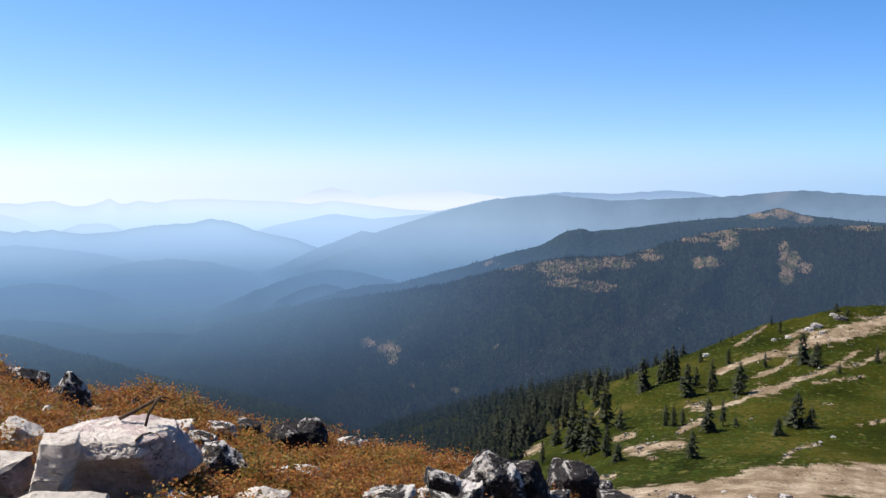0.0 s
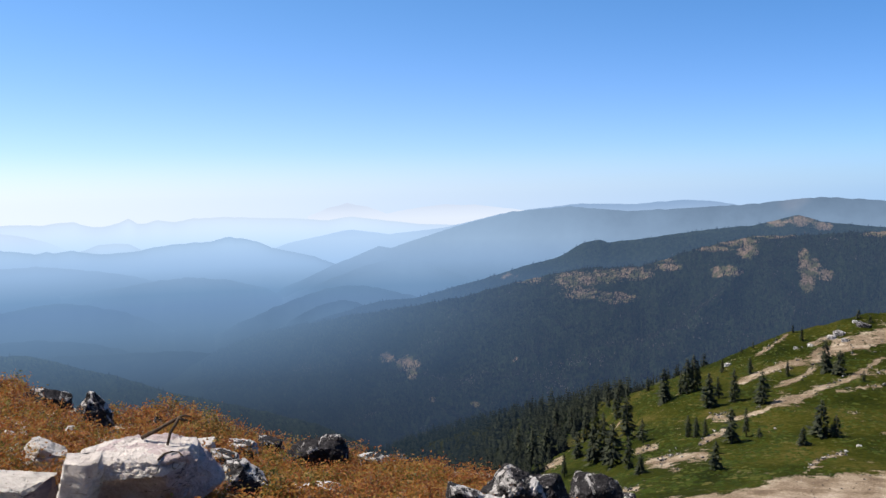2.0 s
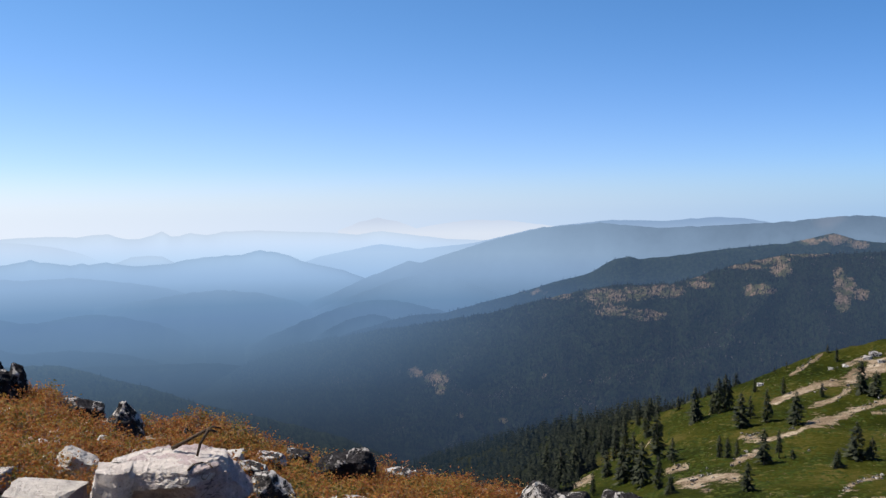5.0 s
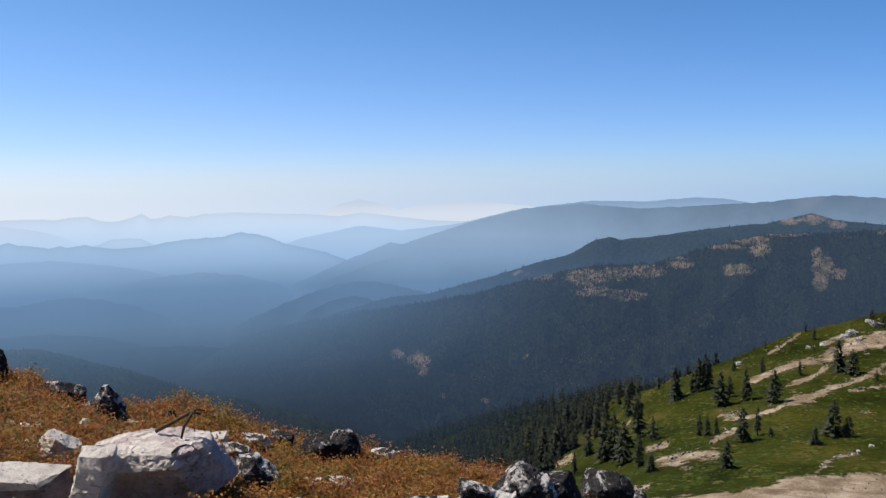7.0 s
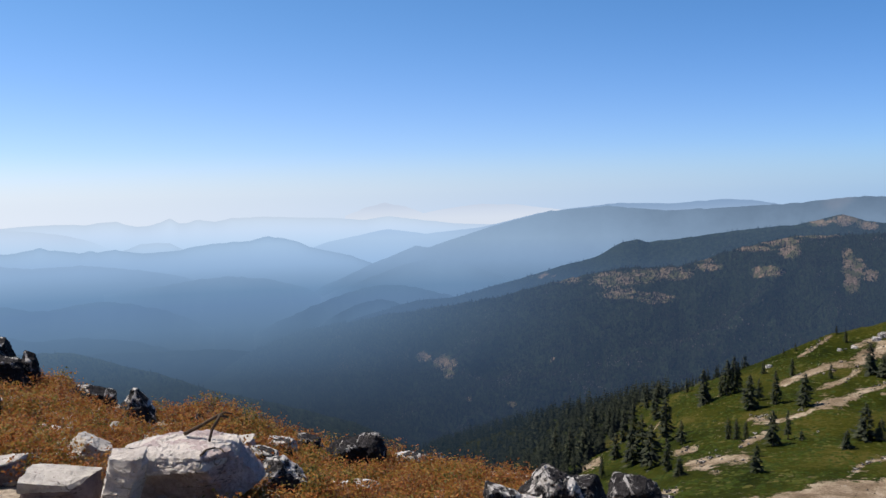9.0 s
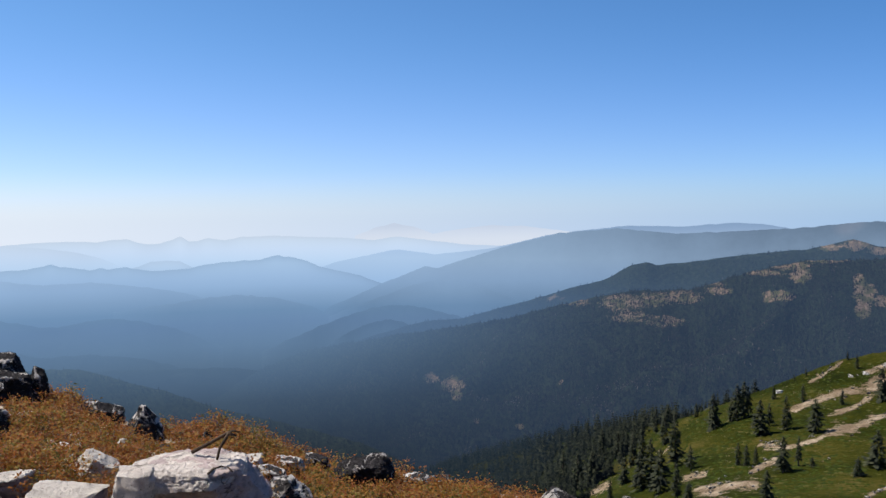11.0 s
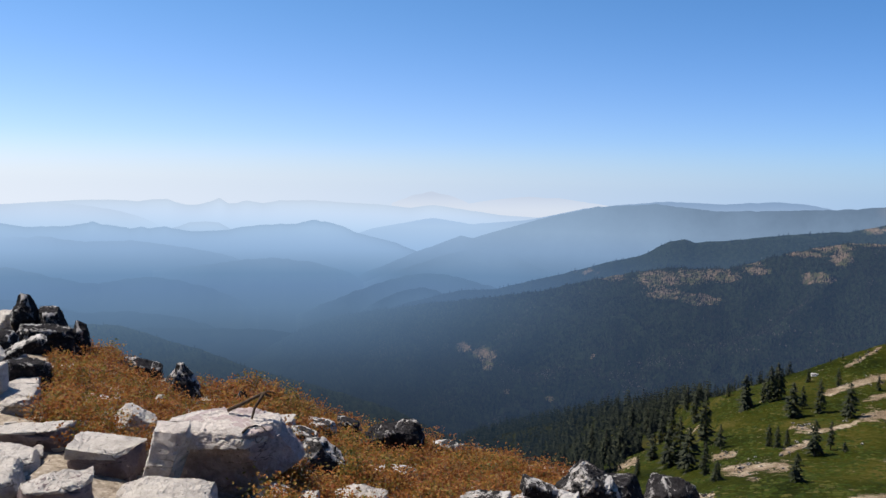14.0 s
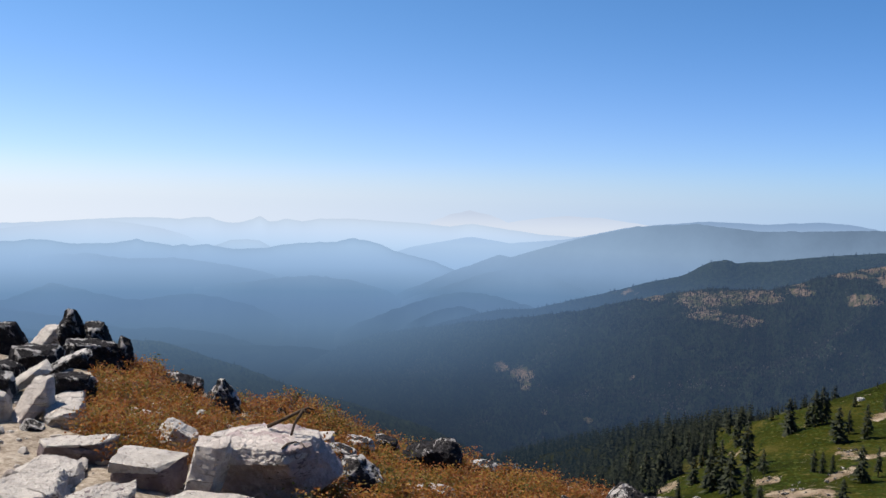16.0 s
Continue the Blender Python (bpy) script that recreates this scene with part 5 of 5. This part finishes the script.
def shrubs():
    """Low huckleberry-like growth: thin stems, each with many small turning leaves."""
    rng = np.random.RandomState(21)
    rnd = random.Random(21)
    L, SV = [], []
    made = 0
    while made < 12000:
        az = rnd.uniform(-35, 20)
        re = float(KNOLL_R(az))
        r = rnd.uniform(3.4, re + 0.5)
        zz = float(ground_z(az, r))
        el = math.degrees(math.atan2(zz + 0.1 - EYE, r))
        x, y = r * math.sin(radians(az)), r * math.cos(radians(az))
        thick = fbm(x * 1.1, y * 1.1, 8, 4)
        if not inside_shrubs(az, el) or thick < -0.34 or (az > 4 and rnd.random() < 0.25 + (az - 4) * 0.07):
            continue
        if any(abs(x - a) < w and abs(y - d) < max(w, h) and math.hypot(x - a, y - d) < 0.88 * max(w, h) for a, d, w, h in ROCKS):
            continue
        if any(math.hypot(x - a * (1 - 0.25 / 5), y - d * (1 - 0.25 / 5)) < w for a, d, w, h in ROCKS) and rnd.random() < 0.35:
            continue
        made += 1
        clump = fbm(x * 5.5, y * 5.5, 2, 3)
        if clump < -0.32 and rnd.random() < 0.8:
            continue
        tall = (0.115 + 0.08 * thick + 0.13 * clump + rnd.uniform(-0.03, 0.03)) * (0.7 if az > 4 else 1.0)
        lean = Vector((rnd.gauss(0, 0.28), rnd.gauss(0, 0.28), 1)).normalized()
        foot = Vector((x, y, zz - 0.02))
        tall = max(tall, 0.04)
        tip = foot + lean * (tall + 0.02)
        SV.append((foot, tip))
        n = rnd.randint(16, 28)
        u = rng.uniform(0.25, 1.05, n)
        c = np.array(foot)[None] + np.outer(u * (tall + 0.02), np.array(lean)) + rng.normal(0, 0.026, (n, 3)) * np.array([1, 1, 0.6])
        L.append(c)
    C = np.concatenate(L)
    n = len(C)
    d = rng.normal(0, 1, (n, 3))
    d[:, 2] = np.abs(d[:, 2]) * 0.5
    d /= np.linalg.norm(d, axis=1)[:, None]
    s = np.cross(d, rng.normal(0, 1, (n, 3)))
    s /= np.linalg.norm(s, axis=1)[:, None]
    ln, wd = rng.uniform(0.006, 0.0165, n)[:, None], rng.uniform(0.004, 0.0085, n)[:, None]
    V = np.stack([C - d * ln, C + s * wd, C + d * ln, C - s * wd], 1).reshape(-1, 3)
    Q = np.arange(n * 4).reshape(n, 4)
    tagged(new("shrub_leaves", quick_mesh("shrub_leaves", V, Q, SHRUB, 4)), "low shrubs in orange, rust and olive autumn leaf", "shrub", kind="stuff")
    V, Q = [], []
    for foot, tip in SV:
        n = len(V)
        w = 0.0022
        V += [foot + Vector((w, 0, 0)), foot + Vector((-w, w, 0)), foot + Vector((-w, -w, 0)), tip]
        Q += [(n, n + 1, n + 3), (n + 1, n + 2, n + 3), (n + 2, n, n + 3)]
    tagged(new("shrub_stems", quick_mesh("shrub_stems", np.array([tuple(v) for v in V]), np.array(Q), BARK)), "thin brown woody stems of the low shrubs", "shrub", kind="stuff")


shrubs()


def pebbles():
    """Loose stones on the bare soil between the slabs."""
    rnd = random.Random(31)
    bm = bmesh.new()
    bmesh.ops.create_icosphere(bm, subdivisions=1, radius=1)
    v0 = np.array([p.co for p in bm.verts])
    f0 = np.array([[p.index for p in q.verts] for q in bm.faces])
    bm.free()
    V, F, n = [], [], 0
    for k in range(2600):
        az = rnd.uniform(-42, 22)
        r = math.sqrt(rnd.uniform(2.8 ** 2, float(KNOLL_R(az)) ** 2))
        size = 0.007 * rnd.uniform(0.6, 1) * (1 + 5 * rnd.random() ** 4)
        jit = np.array([rnd.uniform(0.7, 1.3) for _ in range(len(v0))])[:, None]
        p = np.array([r * math.sin(radians(az)), r * math.cos(radians(az)), float(ground_z(az, r)) + 0.3 * size])
        V.append(v0 * jit * size * np.array([rnd.uniform(0.8, 1.6), rnd.uniform(0.8, 1.6), 0.7]) + p)
        F.append(f0 + n)
        n += len(v0)
    tagged(new("pebbles", quick_mesh("pebbles", np.concatenate(V), np.concatenate(F), ROCK_PALE)), "loose pale pebbles on bare soil", "pebbles", kind="stuff")


pebbles()


def meadow_stones():
    """Pale stones strewn along the bare trails of the shoulder."""
    rnd = random.Random(41)
    bm = bmesh.new()
    bmesh.ops.create_icosphere(bm, subdivisions=1, radius=1)
    v0 = np.array([p.co for p in bm.verts])
    f0 = np.array([[p.index for p in q.verts] for q in bm.faces])
    bm.free()
    V, F, n = [], [], 0
    for half, run in TRAILS:
        for (a0, e0), (a1, e1) in zip(run, run[1:]):
            for k in range(int(6 + 10 * math.hypot(a1 - a0, e1 - e0))):
                u = rnd.random()
                az, el = a0 + (a1 - a0) * u + rnd.gauss(0, half), e0 + (e1 - e0) * u + rnd.gauss(0, 0.8 * half)
                r = meet(az, el)
                if not r or r < 50:
                    continue
                size = 0.07 * (1 + 3.5 * rnd.random() ** 6)
                jit = np.array([rnd.uniform(0.6, 1.3) for _ in range(len(v0))])[:, None]
                p = np.array([r * math.sin(radians(az)), r * math.cos(radians(az)), float(ground_z(az, r)) + 0.15 * size])
                V.append(v0 * jit * size * np.array([rnd.uniform(0.8, 1.5), rnd.uniform(0.8, 1.5), 0.7]) + p)
                F.append(f0 + n)
                n += len(v0)
    for k in range(700):
        az = rnd.uniform(11, 33)
        el = float(SCREE_TOP(az)) - 0.15 - rnd.random() ** 1.5 * 3.5
        r = meet(az, el)
        if not r or r < 30:
            continue
        size = 0.035 * (1 + 3.0 * rnd.random() ** 5)
        jit = np.array([rnd.uniform(0.6, 1.3) for _ in range(len(v0))])[:, None]
        p = np.array([r * math.sin(radians(az)), r * math.cos(radians(az)), float(ground_z(az, r)) + 0.15 * size])
        V.append(v0 * jit * size * np.array([rnd.uniform(0.8, 1.5), rnd.uniform(0.8, 1.5), 0.7]) + p)
        F.append(f0 + n)
        n += len(v0)
    tagged(new("trail_stones", quick_mesh("trail_stones", np.concatenate(V), np.concatenate(F), ROCK_GREY)), "pale stones strewn along bare mountain trails", "stones", kind="stuff")


meadow_stones()


def heather():
    """Low dark tufts that roughen the green meadow."""
    m, t, b = material("heather")
    g = t.nodes.new("ShaderNodeNewGeometry")
    t.links.new(ramp(t, g.outputs["Random Per Island"], [(0.0, (0.014, 0.021, 0.004)), (0.6, (0.024, 0.034, 0.005)), (0.9, (0.042, 0.047, 0.009)), (1.0, (0.07, 0.06, 0.018))]), b.inputs["Base Color"])
    rng, rnd = np.random.RandomState(51), random.Random(51)
    V, F, n = [], [], 0
    made = 0
    while made < 7000:
        az = rnd.uniform(3, 33)
        rs = float(SHOULDER_R(az))
        r = rnd.uniform(72, rs)
        x, y = r * math.sin(radians(az)), r * math.cos(radians(az))
        el = math.degrees(math.atan2(float(ground_z(az, r)) - EYE, r))
        if el < float(SCREE_TOP(az)) - 0.05 or fbm(x * 0.12, y * 0.12, 9, 3) + rnd.uniform(-0.3, 0.3) < -0.05:
            continue
        if min(float(seg_gap(az, el, *p, *q)) / half for half, run in TRAILS for p, q in zip(run, run[1:])) < 1.0:
            continue
        made += 1
        zz = float(ground_z(az, r)) + 0.35 * fbm(x * 0.09, y * 0.09, 5) + 0.05 * fbm(x * 0.6, y * 0.6, 2)
        w, h = rnd.uniform(0.2, 0.6), rnd.uniform(0.04, 0.13)
        ring = [(x + w * math.cos(k * 1.2566 + made) * rnd.uniform(0.6, 1.3), y + w * math.sin(k * 1.2566 + made) * rnd.uniform(0.6, 1.3), zz - 0.05) for k in range(5)]
        V += ring + [(x + rnd.uniform(-0.1, 0.1), y, zz + h)]
        F += [(n + k, n + (k + 1) % 5, n + 5) for k in range(5)]
        n += 6
    tagged(new("heather", quick_mesh("heather", np.array(V), np.array(F), m)), "low dark green tufts on the mountain meadow", "heather", kind="stuff")


heather()
